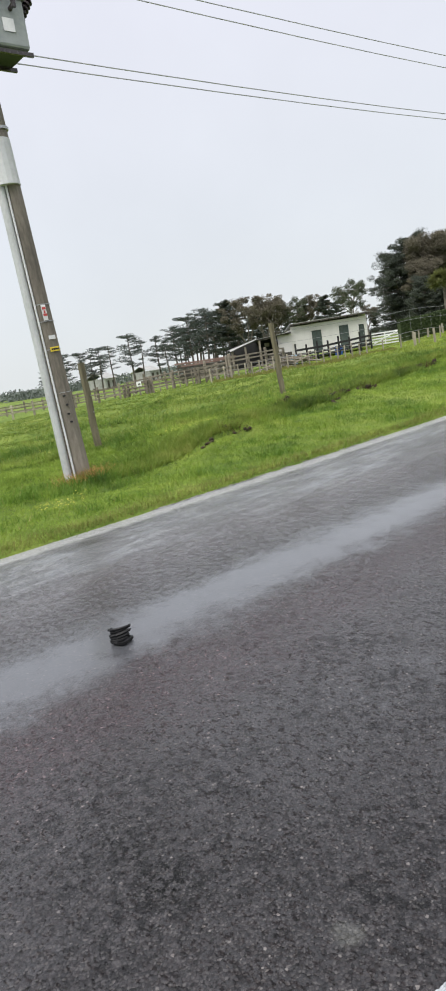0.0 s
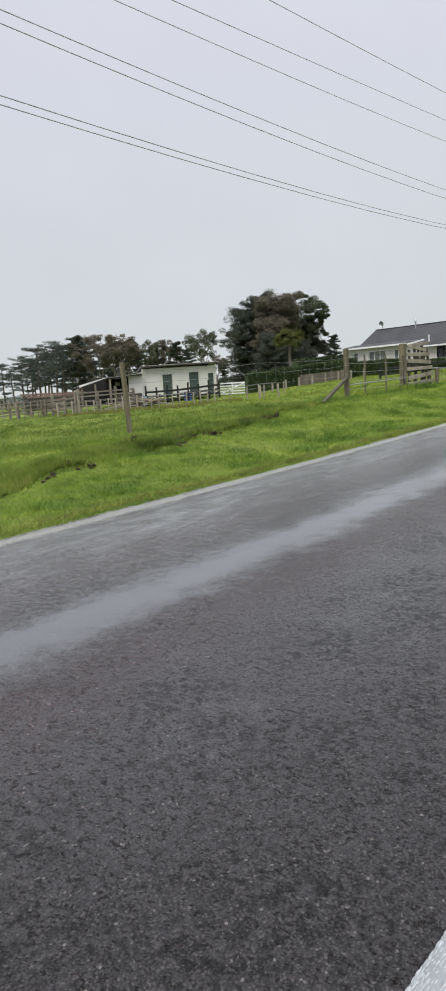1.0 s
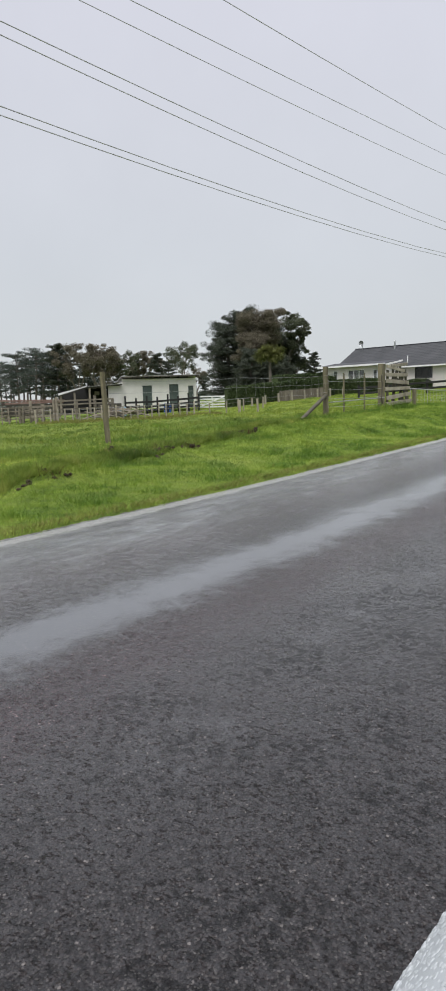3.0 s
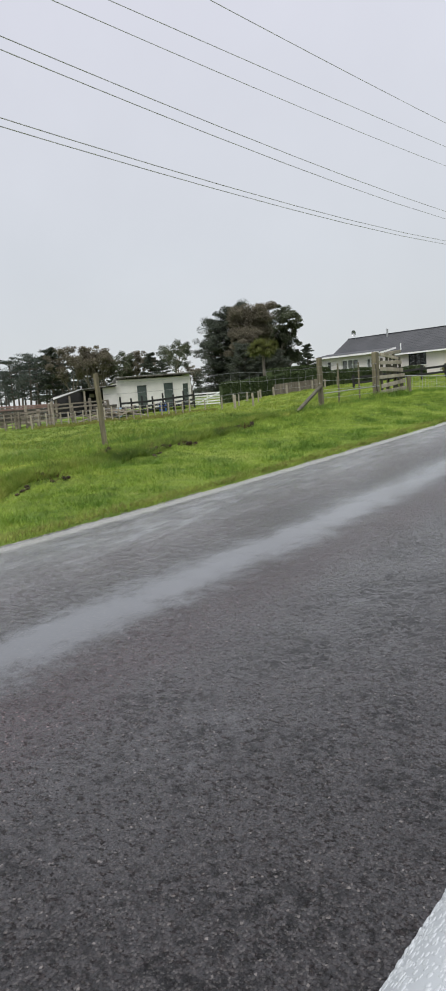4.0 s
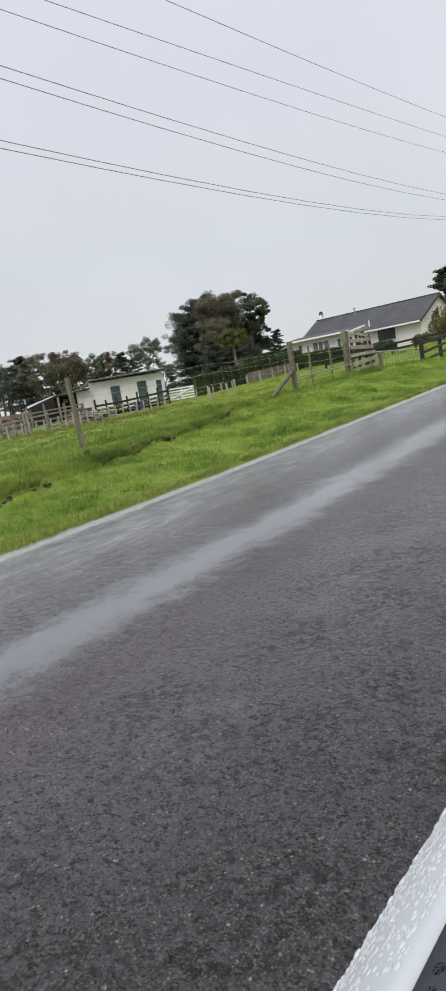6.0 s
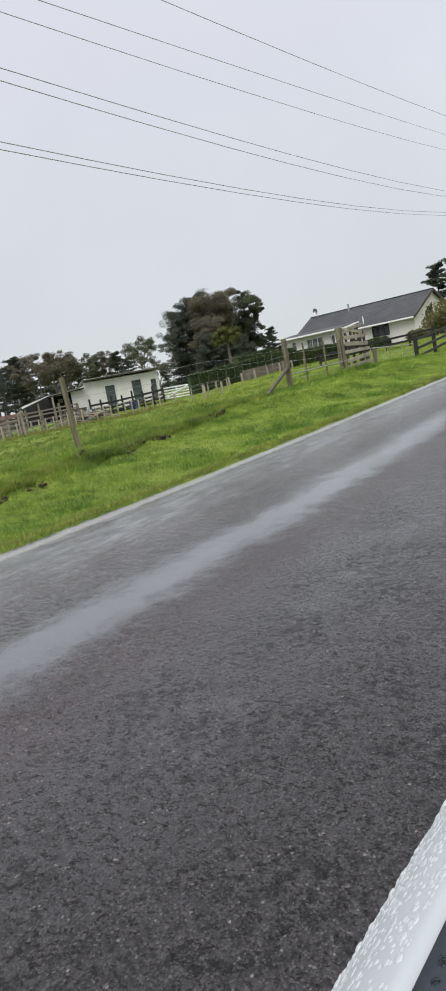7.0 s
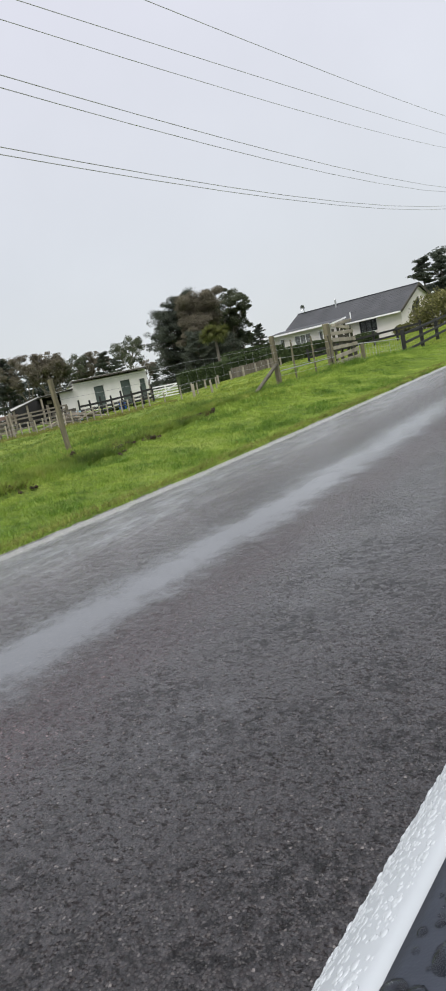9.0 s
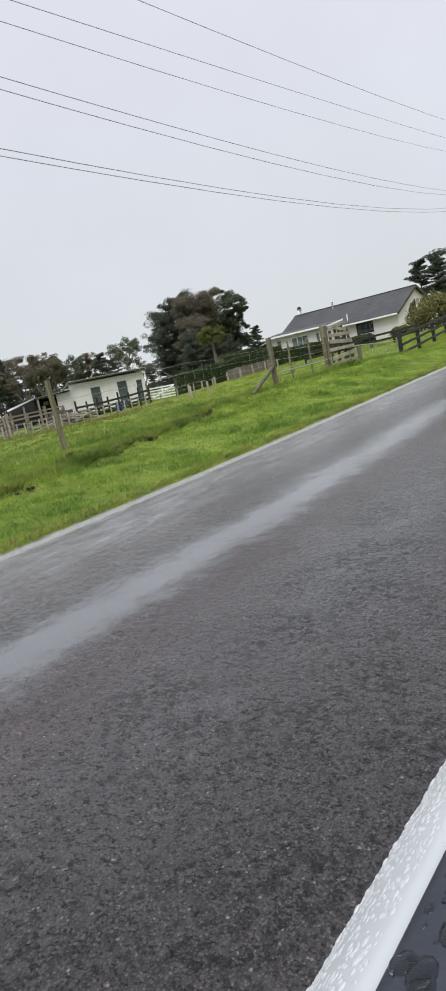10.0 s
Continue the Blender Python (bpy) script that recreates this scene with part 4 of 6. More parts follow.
def rail_fence(name, p0, p1, n_posts, rails, height, post_w, mat, label, category="fence", rail_h=0.13, rail_t=0.04, tall=None, wobble=0.0, drop=0.0):
    """A post and rail fence from p0 to p1 on the land; rails are heights above it."""
    t = thing(name, pose(p0[0], p0[1], gz(*p0) - drop), label, category)
    d = Vector((p1[0] - p0[0], p1[1] - p0[1]))
    nrm = Vector((d.y, -d.x)).normalized() if d.length else Vector((0, -1))
    if nrm.dot(Vector((-p0[0], -p0[1]))) < 0:
        nrm = -nrm
    base = gz(*p0) - drop
    rnd = random.Random(name + str(p0))

    def at(u, h, off=0.0):
        x, y = d.x * u + nrm.x * off, d.y * u + nrm.y * off
        return (x, y, gz(p0[0] + d.x * u, p0[1] + d.y * u) - drop - base + h)

    for k in range(n_posts):
        u = k / max(n_posts - 1, 1)
        hh = height * (1 + rnd.uniform(-wobble, wobble)) if not tall or k % tall[1] else tall[0]
        a, b = at(u, -0.2), at(u, hh)
        b = (b[0] + rnd.uniform(-1, 1) * 0.06 * wobble, b[1], b[2])
        bm = fresh()
        beam(bm, a, b, post_w, post_w, post_w * 0.08)
        part("post", bm, mat, t)
    for h in rails:
        for k in range(max(1, (n_posts - 1) // 2)):
            n_ = max(1, (n_posts - 1) // 2)
            bm = fresh()
            w = rnd.uniform(-1, 1) * wobble * 0.15
            beam(bm, at(k / n_, h + w, post_w / 2 + 0.022), at((k + 1) / n_, h - w, post_w / 2 + 0.022), rail_t, rail_h, 0.006)
            part("rail", bm, mat, t)
    return t


rail_fence("timber_gateway", (34.6, 10.35), (46.0, 10.8), 4, (0.22, 0.60, 1.02), 1.22, 0.17, M_BLACK, "black-stained timber rail gateway beside the drive", rail_h=0.12, rail_t=0.05)
rail_fence("timber_rail_fence", (46.2, 20.5), (47.6, 13.0), 6, (0.35, 0.72), 0.95, 0.13, M_BLACK, "black-stained two-rail garden fence before the house", rail_h=0.14, rail_t=0.045)


# ---- the power pole, its transformer and the lines ----
PX, PY = 4.39, 7.86
PZ = gz(PX, PY) + 0.09


def power_pole():
    t = thing("power_pole", pose(PX, PY, PZ, -0.85, -2.35, 0), "weathered concrete power pole with a grey conduit and tags", "power pole")
    bm = fresh()
    pts = [(0, 0, -0.4), (0, 0, 0.0), (0, 0, 1.4), (0, 0, 2.8), (0, 0, 5.5), (0, 0, 8.4)]
    tube(bm, pts, [0.14, 0.132, 0.115, 0.107, 0.098, 0.09], 8)
    part("pole_shaft", bm, M_POLE, t)
    bm = fresh()
    tube(bm, [(-0.165, 0.02, -0.1), (-0.15, 0.01, 1.4), (-0.13, 0.01, 3.55)], 0.05, 12)
    part("conduit", bm, M_CONDUIT, t, "light grey cable conduit")
    bm = fresh()
    tube(bm, [(-0.125, -0.075, -0.1), (-0.108, -0.065, 1.4), (-0.098, -0.055, 3.5)], 0.013, 6)
    part("earth_cable", bm, M_SLEEVE, t, "thin pale cable guard")
    bm = fresh()
    tube(bm, [(-0.045, 0.0, 3.38), (-0.04, 0.0, 3.88)], [0.150, 0.142], 16)
    part("pole_band", bm, M_SLEEVE, t, "wide pale band round the pole")
    bm = fresh()
    tube(bm, [(0, -0.005, 3.98), (0, -0.005, 4.01)], 0.118, 12)
    part("steel_strap", bm, M_STEEL, t)
    # number plate, its figures as bars, and the tags below it
    bm = fresh()
    box(bm, (0.06, 0.006, 0.18), (-0.03, -0.118, 1.93), (0, 0, 0), 0.002)
    pl = part("plate", bm, M_SIGNW, t, "white enamel plate with red bars")
    for z, w in ((1.98, 0.045), (1.905, 0.045), (1.94, 0.02)):
        bm = fresh()
        box(bm, (w, 0.004, 0.028), (-0.03, -0.1235, z))
        part("plate_bar", bm, M_SIGNR, pl, "red bar")
    bm = fresh()
    box(bm, (0.085, 0.005, 0.045), (-0.01, -0.121, 1.64))
    part("small_tag", bm, M_SIGNW, t, "small pale tag")
    bm = fresh()
    box(bm, (0.12, 0.006, 0.055), (-0.01, -0.123, 1.50))
    yt = part("yellow_tag", bm, M_SIGNY, t, "yellow tag")
    bm = fresh()
    for k in range(4):
        box(bm, (0.022, 0.003, 0.02), (-0.046 + k * 0.026, -0.1278, 1.50))
    part("tag_bar", bm, M_BLACK, yt, "dark bars")
    for z in (1.83, 2.03, 1.50, 0.98):
        bm = fresh()
        tube(bm, [(0, 0, z - 0.004), (0, 0, z + 0.004)], 0.119, 12)
        part("wire_tie", bm, M_STEEL, t)
    for k, (x, z) in enumerate(((-0.035, 0.94), (-0.025, 0.83), (-0.03, 0.72), (-0.02, 0.62))):
        # near-black plug paints the shade inside each hole
        bm = fresh()
        rod(bm, (x, -0.136, z), (x, -0.10, z), 0.012, None, 10)
        part("bolt_hole", bm, M_DARK, t)
    for z, half in ((7.45, 1.0), (6.0, 0.55)):
        bm = fresh()
        box(bm, (0.10, 2 * half, 0.11), (0.10, 0.1, z), (0, 0, 0), 0.008)
        part("crossarm", bm, M_POST, t)
    return t


power_pole()
# torn dry straw round the foot
sx = PX + rng.normal(0, 0.20, 700)
sy = PY - 0.12 + rng.normal(0, 0.12, 700)
blades("dry_straw", sx, sy, 0.06 + 0.10 * rng.random(700) * np.exp(-np.abs(sx - PX) * 2), np.full(700, 0.012), M_STRAW, 2.5, "torn orange-brown dry straw at the pole foot", "straw")


def transformer():
    bx, by, bz = 4.17, 7.50, 4.80
    t = thing("transformer", pose(bx, by, bz), "grey-green pole-mounted transformer tank", "transformer")
    bm = fresh()
    box(bm, (0.58, 0.46, 0.50), (0, 0, 0.26), (0, 0, 0), 0.03)
    part("tank", bm, M_TANK, t)
    bm = fresh()
    box(bm, (0.52, 0.40, 0.02), (0, 0, 0.0))
    part("tank_base", bm, M_TANKB, t, "mossy dark underside")
    bm = fresh()
    box(bm, (0.66, 0.54, 0.05), (0, 0, 0.53), (0, 0, 0), 0.01)
    part("lid", bm, M_TANK, t)
    bm = fresh()
    box(bm, (0.13, 0.008, 0.13), (0.07, -0.236, 0.22))
    part("rating_plate", bm, M_SIGNW, t, "white rating plate")
    bm = fresh()
    rod(bm, (0.12, -0.23, 0.38), (0.12, -0.31, 0.40), 0.025, 0.018, 10)
    box(bm, (0.04, 0.03, 0.08), (0.12, -0.32, 0.40))
    part("tap_valve", bm, M_BUSH, t, "dark tap fitting")
    for y0 in (-0.2, 0.2):
        bm = fresh()
        box(bm, (0.63, 0.035, 0.04), (0, y0, -0.03))
        part("mounting_channel", bm, M_BUSH, t)
    for k, (x0, y0) in enumerate(((0.28, -0.14), (0.28, 0.14))):
        bm = fresh()
        for j in range(5):
            rod(bm, (x0 + 0.03 * j, y0, 0.36 + 0.045 * j), (x0 + 0.03 * (j + 0.9), y0, 0.36 + 0.045 * (j + 0.9)), 0.055, 0.03, 12)
        b = part("bushing", bm, M_BUSH, t, "brown ribbed insulator")
        bm = fresh()
        tube(bm, [(x0 + 0.15, y0, 0.57), (x0 + 0.17, y0, 0.72), (x0 + 0.10, y0 + 0.1, 1.1)], 0.008, 5)
        part("lead", bm, M_BUSH, b)
    for z in (0.12, 0.45):
        bm = fresh()
        box(bm, (0.2, 0.22, 0.08), (0.12, 0.28, z))
        part("hanger", bm, M_STEEL, t)


transformer()


def parabola(p, q, r):
    """The quadratic through three (x, z) pairs."""
    return np.polyfit([p[0], q[0], r[0]], [p[1], q[1], r[1]], 2)


# each line: its distance from the eye line at the pole, and three heights along it
LINES = (
    (7.32, (11.0, 7.97), (15.2, 8.39), (36.0, 10.70)),
    (8.50, (9.9, 7.91), (15.2, 8.45), (41.2, 11.23)),
    (8.95, (9.2, 7.75), (14.8, 8.19), (42.9, 10.96)),
    (7.90, (6.55, 6.14), (15.2, 6.43), (36.7, 7.84)),
    (8.05, (6.65, 6.06), (15.4, 6.29), (37.3, 7.74)),
    (7.85, (6.43, 5.06), (14.66, 5.31), (36.0, 6.91)),
    (8.00, (6.54, 5.02), (14.9, 5.28), (36.6, 6.87)),
)
for y_, a_, b_, c_ in LINES:
    co_ = parabola(a_, b_, c_)
    line_wire("power_line", [(x, y_, float(np.polyval(co_, x))) for x in (PX, 6, 8, 10, 12, 15, 18, 22, 27, 33, 40, 48, 58, 70)], 0.0072, "dark overhead power line along the road", "power line", "overhead lines", M_LINE)


# ---- the paddock: stockyard, shed and fences ----
SU, SN = Vector((0.75, -0.66)).normalized(), Vector((0.66, 0.75)).normalized()
SFL = Vector((44.2, 40.6))
SB = 0.69


def shed():
    yaw = math.degrees(math.atan2(SU.y, SU.x))
    t = thing("farm_shed", pose(SFL.x, SFL.y, SB, 0, 0, yaw), "low white-painted farm shed with dark doors and an iron roof", "shed")
    L, D, H0, H1 = 6.24, 4.2, 2.42, 2.2
    doors = ((2.08, 0.80, 1.88), (4.33, 0.80, 1.95), (5.78, 0.46, 1.80))

    def P(s, d, z):
        return (s, d, z)

    bm = fresh()
    th = 0.14
    xs = [0.0]
    for s, w, h in doors:
        xs += [s - w / 2, s + w / 2]
    xs.append(L)
    for i in range(0, len(xs), 2):
        w = xs[i + 1] - xs[i]
        box(bm, (w, th, H0), (xs[i] + w / 2, th / 2, H0 / 2))
    for s, w, h in doors:
        box(bm, (w, th, H0 - h), (s, th / 2, (H0 + h) / 2))
    part("front_wall", bm, M_WHITE, t)
    for x, y, a, b in ((th / 2, D / 2 + th / 2, th, D - th), (L - th / 2, D / 2 + th / 2, th, D - th), (L / 2, D - th / 2, L - 2 * th, th)):
        bm = fresh()
        box(bm, (a, b, H1), (x, y, H1 / 2))
        part("wall", bm, M_WHITE, t)
    for s, w, h in doors:
        bm = fresh()
        box(bm, (w - 0.04, 0.045, h - 0.02), (s, 0.07, h / 2 - 0.01), (0, 0, 0), 0.004)
        d = part("door", bm, M_GREEN, t, "dull dark green plank door")
        bm = fresh()
        for k in range(5):
            box(bm, (0.012, 0.012, h - 0.06), (s - w / 2 + (k + 1) * w / 6, 0.044, h / 2))
        part("plank_batten", bm, M_DARKWOOD, d)
        bm = fresh()
        box(bm, (0.03, 0.03, 0.14), (s + w / 2 - 0.1, 0.035, 1.0))
        part("handle", bm, M_STEEL, d)
        bm = fresh()
        box(bm, (0.05, 0.03, h + 0.05), (s - w / 2 - 0.025, -0.012, h / 2 + 0.02))
        box(bm, (0.05, 0.03, h + 0.05), (s + w / 2 + 0.025, -0.012, h / 2 + 0.02))
        box(bm, (w + 0.1, 0.03, 0.05), (s, -0.012, h + 0.025))
        part("door_frame", bm, M_WHITE, d)
    # skillion roof: sheets with ribs on purlins
    bm = fresh()
    slab(bm, [(-0.1, -0.45, H0 + 0.23), (L + 0.25, -0.45, H0 + 0.28), (L + 0.25, D + 0.2, H1 + 0.06), (-0.1, D + 0.2, H1 + 0.06)], 0.03)
    for k in range(32):
        x = -0.08 + k * (L + 0.3) / 31
        beam(bm, (x, -0.46, H0 + 0.235 + 0.05 * k / 31), (x, D + 0.2, H1 + 0.065), 0.035, 0.02)
    part("roof", bm, M_IRON, t, "weathered corrugated iron roof")
    for k in range(9):
        x = 0.1 + k * (L - 0.1) / 8
        bm = fresh()
        box(bm, (0.05, 0.5, 0.13), (x, -0.17, H0 + 0.12), (0, 0, 0))
        part("rafter_end", bm, M_DARKWOOD, t)
    # eave board in dark timber colour, which also carries the rafters' shadow line
    bm = fresh()
    box(bm, (L + 0.3, 0.03, 0.09), (L / 2 + 0.05, -0.44, H0 + 0.18), (0, -0.45, 0))
    part("fascia", bm, M_DARKWOOD, t)
    return t


shed()


def lean_to():
    yaw = math.degrees(math.atan2(SU.y, SU.x))
    t = thing("lean_to", pose(SFL.x, SFL.y, SB, 0, 0, yaw), "open timber lean-to with grey iron roof beside the shed", "shed")

    def sheet(pts, n_):
        bm = fresh()
        slab(bm, pts, 0.02)
        (a, b, c, d) = [Vector(p) for p in pts]
        for k in range(n_):
            u = (k + 0.5) / n_
            beam(bm, a.lerp(b, u) + Vector((0, 0, 0.012)), d.lerp(c, u) + Vector((0, 0, 0.012)), 0.05, 0.02)
        part("roof_sheet", bm, M_IRON, t, "curling grey iron sheet")
        # added dark sheet: paints the shade on the roof's underside
        bm = fresh()
        slab(bm, [(p[0], p[1] + (0.06 if k < 2 else 0), p[2] - 0.03) for k, p in enumerate(pts)], 0.07)
        part("roof_lining", bm, M_DARKWOOD, t, "dark sheet under the roof with shade in its colour")

    sheet([(-2.85, -0.9, 1.86), (-0.06, -0.75, 2.06), (-0.06, 3.2, 2.02), (-2.85, 3.2, 1.90)], 14)
    sheet([(-5.15, -0.5, 1.22), (-2.88, -0.9, 1.88), (-2.88, 2.0, 1.95), (-5.15, 2.0, 1.40)], 12)
    for x, y, h in ((-5.0, -0.3, 1.15), (-3.9, -0.5, 1.42), (-2.7, -0.7, 1.76), (-1.5, -0.65, 1.86), (-2.6, 1.8, 1.80), (-4.9, 1.8, 1.30)):
        bm = fresh()
        beam(bm, (x, y, -0.2), (x, y, h), 0.15, 0.15, 0.01)
        part("post", bm, M_YARD, t)
    # near-black colour gives the back wall the shade inside the lean-to
    bm = fresh()
    box(bm, (4.9, 0.10, 2.0), (-2.6, 2.9, 0.75), (0, -3.5, 0))
    part("back_wall", bm, M_DARK, t, "back wall with the lean-to's shade in its colour")
    bm = fresh()
    box(bm, (1.15, 0.10, 1.98), (-0.60, -0.25, 0.90))
    part("side_wall", bm, M_WHITE, t, "white-painted wall panel")
    bm = fresh()
    box(bm, (0.4, 0.06, 0.3), (-2.0, 1.0, 1.35), (4, 6, 0), 0.02)
    part("hanging_sack", bm, M_PALE, t)
    return t


lean_to()


def shed_pt(s, d):
    p = SFL + SU * s + SN * d
    return (p.x, p.y)


rail_fence("timber_rail_fence", shed_pt(-0.25, -4.2), shed_pt(5.6, -3.9), 8, (0.30, 0.58, 0.92), 1.18, 0.11, M_BLACK, "black-stained rail fence before the white shed", drop=-0.10, tall=(1.42, 2), rail_h=0.16, wobble=0.08)


def drum(x, y, r, h, mat, label):
    t = thing("plastic_drum", pose(x, y, gz(x, y)), label, "drum")
    bm = fresh()
    prof = [(0, r * 0.9), (0.04, r), (h * 0.33, r), (h * 0.35, r * 1.04), (h * 0.38, r), (h * 0.64, r), (h * 0.66, r * 1.04), (h * 0.69, r), (h - 0.05, r), (h, r * 0.85)]
    tube(bm, [(0, 0, z) for z, _ in prof], [q for _, q in prof], 20)
    part("drum_body", bm, mat, t)
    bm = fresh()
    rod(bm, (0, 0, h), (0, 0, h + 0.025), r * 0.8, None, 18)
    part("lid", bm, mat, t)


x_, y_ = shed_pt(3.35, -2.2)
drum(x_, y_, 0.30, 0.72, M_BLUE, "bright blue plastic drum standing by the shed")
x_, y_ = shed_pt(-0.6, -5.2)
drum(x_, y_, 0.28, 0.75, M_LBLUE, "pale blue plastic drum by the yard rails")

# white farm gate beside the shed
def white_gate():
    a, b = Vector((51.2, 38.0)), Vector((52.9, 36.2))
    t = thing("farm_gate", pose(a.x, a.y, 0.48, 0, 0, math.degrees(math.atan2(b.y - a.y, b.x - a.x))), "white-painted five-rail timber farm gate with a brace", "gate")
    L = (b - a).length
    for k in range(5):
        bm = fresh()
        box(bm, (L, 0.04, 0.11), (L / 2, 0, 0.14 + 0.23 * k), (0, 0, 0), 0.004)
        part("rail", bm, M_TRIM, t)
    for x in (0.05, L - 0.05, L * 0.5):
        bm = fresh()
        box(bm, (0.10, 0.05, 1.1), (x, 0.046, 0.56))
        part("stile", bm, M_TRIM, t)
    bm = fresh()
    beam(bm, (0.1, -0.045, 0.15), (L * 0.95, -0.045, 1.05), 0.04, 0.09)
    part("brace", bm, M_TRIM, t)
    for x in (-0.15, L + 0.15):
        bm = fresh()
        box(bm, (0.16, 0.16, 1.5), (x, 0.03, 0.5), (0, 0, 0), 0.01)
        part("gate_post", bm, M_PALE, t)


white_gate()


# the row of pale battens in the paddock fence
def batten(x, y, h, w, label, group):
    t = thing("fence_batten", pose(x, y, gz(x, y), rng.uniform(-2, 2), rng.uniform(-2.5, 2.5), rng.uniform(0, 40)), label, "fence post", group)
    bm = fresh()
    box(bm, (w, w, h + 0.25), (0, 0, (h - 0.25) / 2), (0, 0, 0), w * 0.12)
    part("batten_shaft", bm, M_PALE, t)


for k in range(23):
    u = k / 22
    batten(33.2 + 7.6 * u, 38.6 - 7.9 * u, 0.98 + rng.uniform(-0.06, 0.08), 0.085, "bleached square fence batten in the paddock fence", "battens of the paddock fence")
for k, (x_, y_) in enumerate(((41.6, 29.9), (42.4, 29.0), (43.4, 28.2), (44.3, 27.1))):
    batten(x_, y_, 0.85, 0.085, "bleached square fence batten in the paddock fence", "battens of the paddock fence")
for h_ in (0.35, 0.65, 0.9):
    line_wire("fence_wire", [(33.2 + 7.6 * u, 38.55 - 7.9 * u, gz(33.2 + 7.6 * u, 38.6 - 7.9 * u) + h_) for u in np.linspace(0, 1.4, 12)], 0.006, "thin wire on the paddock battens", "fence wire", "wires of the paddock fence", M_STEEL)
for x_, y_, h_, w_ in ((37.0, 24.35, 1.06, 0.16), (38.3, 23.8, 1.05, 0.12)):
    batten(x_, y_, h_, w_, "thick pale fence post in the paddock", "pale posts before the hedge")
for k in range(9):
    u = k / 8
    batten(47.3 + 7.2 * u, 31.2 - 5.6 * u, 0.72, 0.13, "short pale fence post before the hedge", "pale posts before the hedge")

# rough split posts along the yard
for k in range(15):
    u = k / 14
    x_, y_ = 29.4 + 6.2 * u, 44.6 - 3.4 * u
    t = thing("split_post", pose(x_, y_, gz(x_, y_), rng.uniform(-3, 3), rng.uniform(-3, 3), rng.uniform(0, 60)), "rough brown split timber post of the yard", "fence post", "split posts of the yard")
    bm = fresh()
    w_ = 0.10 if k % 4 else 0.17
    box(bm, (w_, w_ * 0.8, 1.35 + (0.25 if k % 4 == 0 else rng.uniform(-0.15, 0.1))), (0, 0, 0.45), (0, 0, 0), 0.012)
    part("post_shaft", bm, M_YARD, t)

# the stockyard: old rails at several angles
yard = "grey weathered timber stockyard rails"
rail_fence("stockyard_rails", (35.9, 39.4), (41.2, 38.9), 4, (0.45, 0.8, 1.15, 1.42), 1.5, 0.17, M_YARD, yard, rail_h=0.11, wobble=0.14)
rail_fence("stockyard_rails", (30.2, 44.6), (36.2, 41.2), 5, (0.35, 0.62, 0.9, 1.15), 1.3, 0.16, M_YARD, yard, rail_h=0.09, wobble=0.14)
rail_fence("stockyard_rails", (35.8, 39.6), (37.6, 45.5), 4, (0.4, 0.75, 1.1), 1.45, 0.17, M_YARD, yard, rail_h=0.15, wobble=0.15)
rail_fence("stockyard_rails", (26.5, 46.5), (31.4, 43.6), 4, (0.35, 0.65, 0.95), 1.15, 0.15, M_YARD, yard, rail_h=0.09, wobble=0.14)
rail_fence("stockyard_rails", (33.5, 47.0), (40.0, 44.5), 5, (0.5, 0.85, 1.2), 1.45, 0.17, M_YARD, yard, rail_h=0.10, wobble=0.14)
rail_fence("paddock_rail_fence", (20.0, 50.0), (27.0, 47.0), 6, (0.45, 0.85), 1.0, 0.13, M_PALE, "long pale post and rail fence along the paddock", rail_h=0.085, wobble=0.1)
rail_fence("paddock_rail_fence", (17.0, 66.0), (36.0, 62.0), 12, (0.35, 0.62, 0.9), 1.05, 0.13, M_YARD, "long grey post and rail fence along the paddock", rail_h=0.085, wobble=0.1)
rail_fence("paddock_rail_fence", (36.0, 62.0), (34.0, 47.5), 8, (0.35, 0.62, 0.9), 1.05, 0.13, M_YARD, "long grey post and rail fence along the paddock", rail_h=0.085, wobble=0.1)


x_, y_ = 30.45, 43.5
t = thing("notice_board", pose(x_, y_, gz(x_, y_), 0, 0, -35), "small white notice on a yard post", "sign")
bm = fresh()
box(bm, (0.11, 0.11, 1.3), (0, 0, 0.5), (0, 0, 0), 0.01)
part("post", bm, M_YARD, t)
bm = fresh()
box(bm, (0.36, 0.02, 0.36), (0, -0.066, 0.85), (0, 0, 0), 0.004)
part("board", bm, M_SIGNW, t, "white board")
bm = fresh()
box(bm, (0.16, 0.006, 0.10), (0.02, -0.08, 0.83))
part("dark_bar", bm, M_BLACK, t, "dark bar")


def rail_stack():
    x, y = 38.9, 36.6
    t = thing("timber_stack", pose(x, y, gz(x, y), 0, 0, -42), "heap of grey broken rails and brush in the yard", "timber pile")
    r = random.Random(5)
    for k in range(34):
        a = r.uniform(-0.5, 0.5)
        L = r.uniform(0.9, 2.6)
        c = Vector((r.uniform(-1.5, 1.5), r.uniform(-0.4, 0.4), r.uniform(0.05, 0.75)))
        d = Vector((math.cos(a), math.sin(a) * 0.6, r.uniform(-0.35, 0.35))) * L / 2
        bm = fresh()
        rod(bm, c - d, c + d, r.uniform(0.03, 0.06), None, 7)
        part("broken_rail", bm, M_YARD, t)


rail_stack()


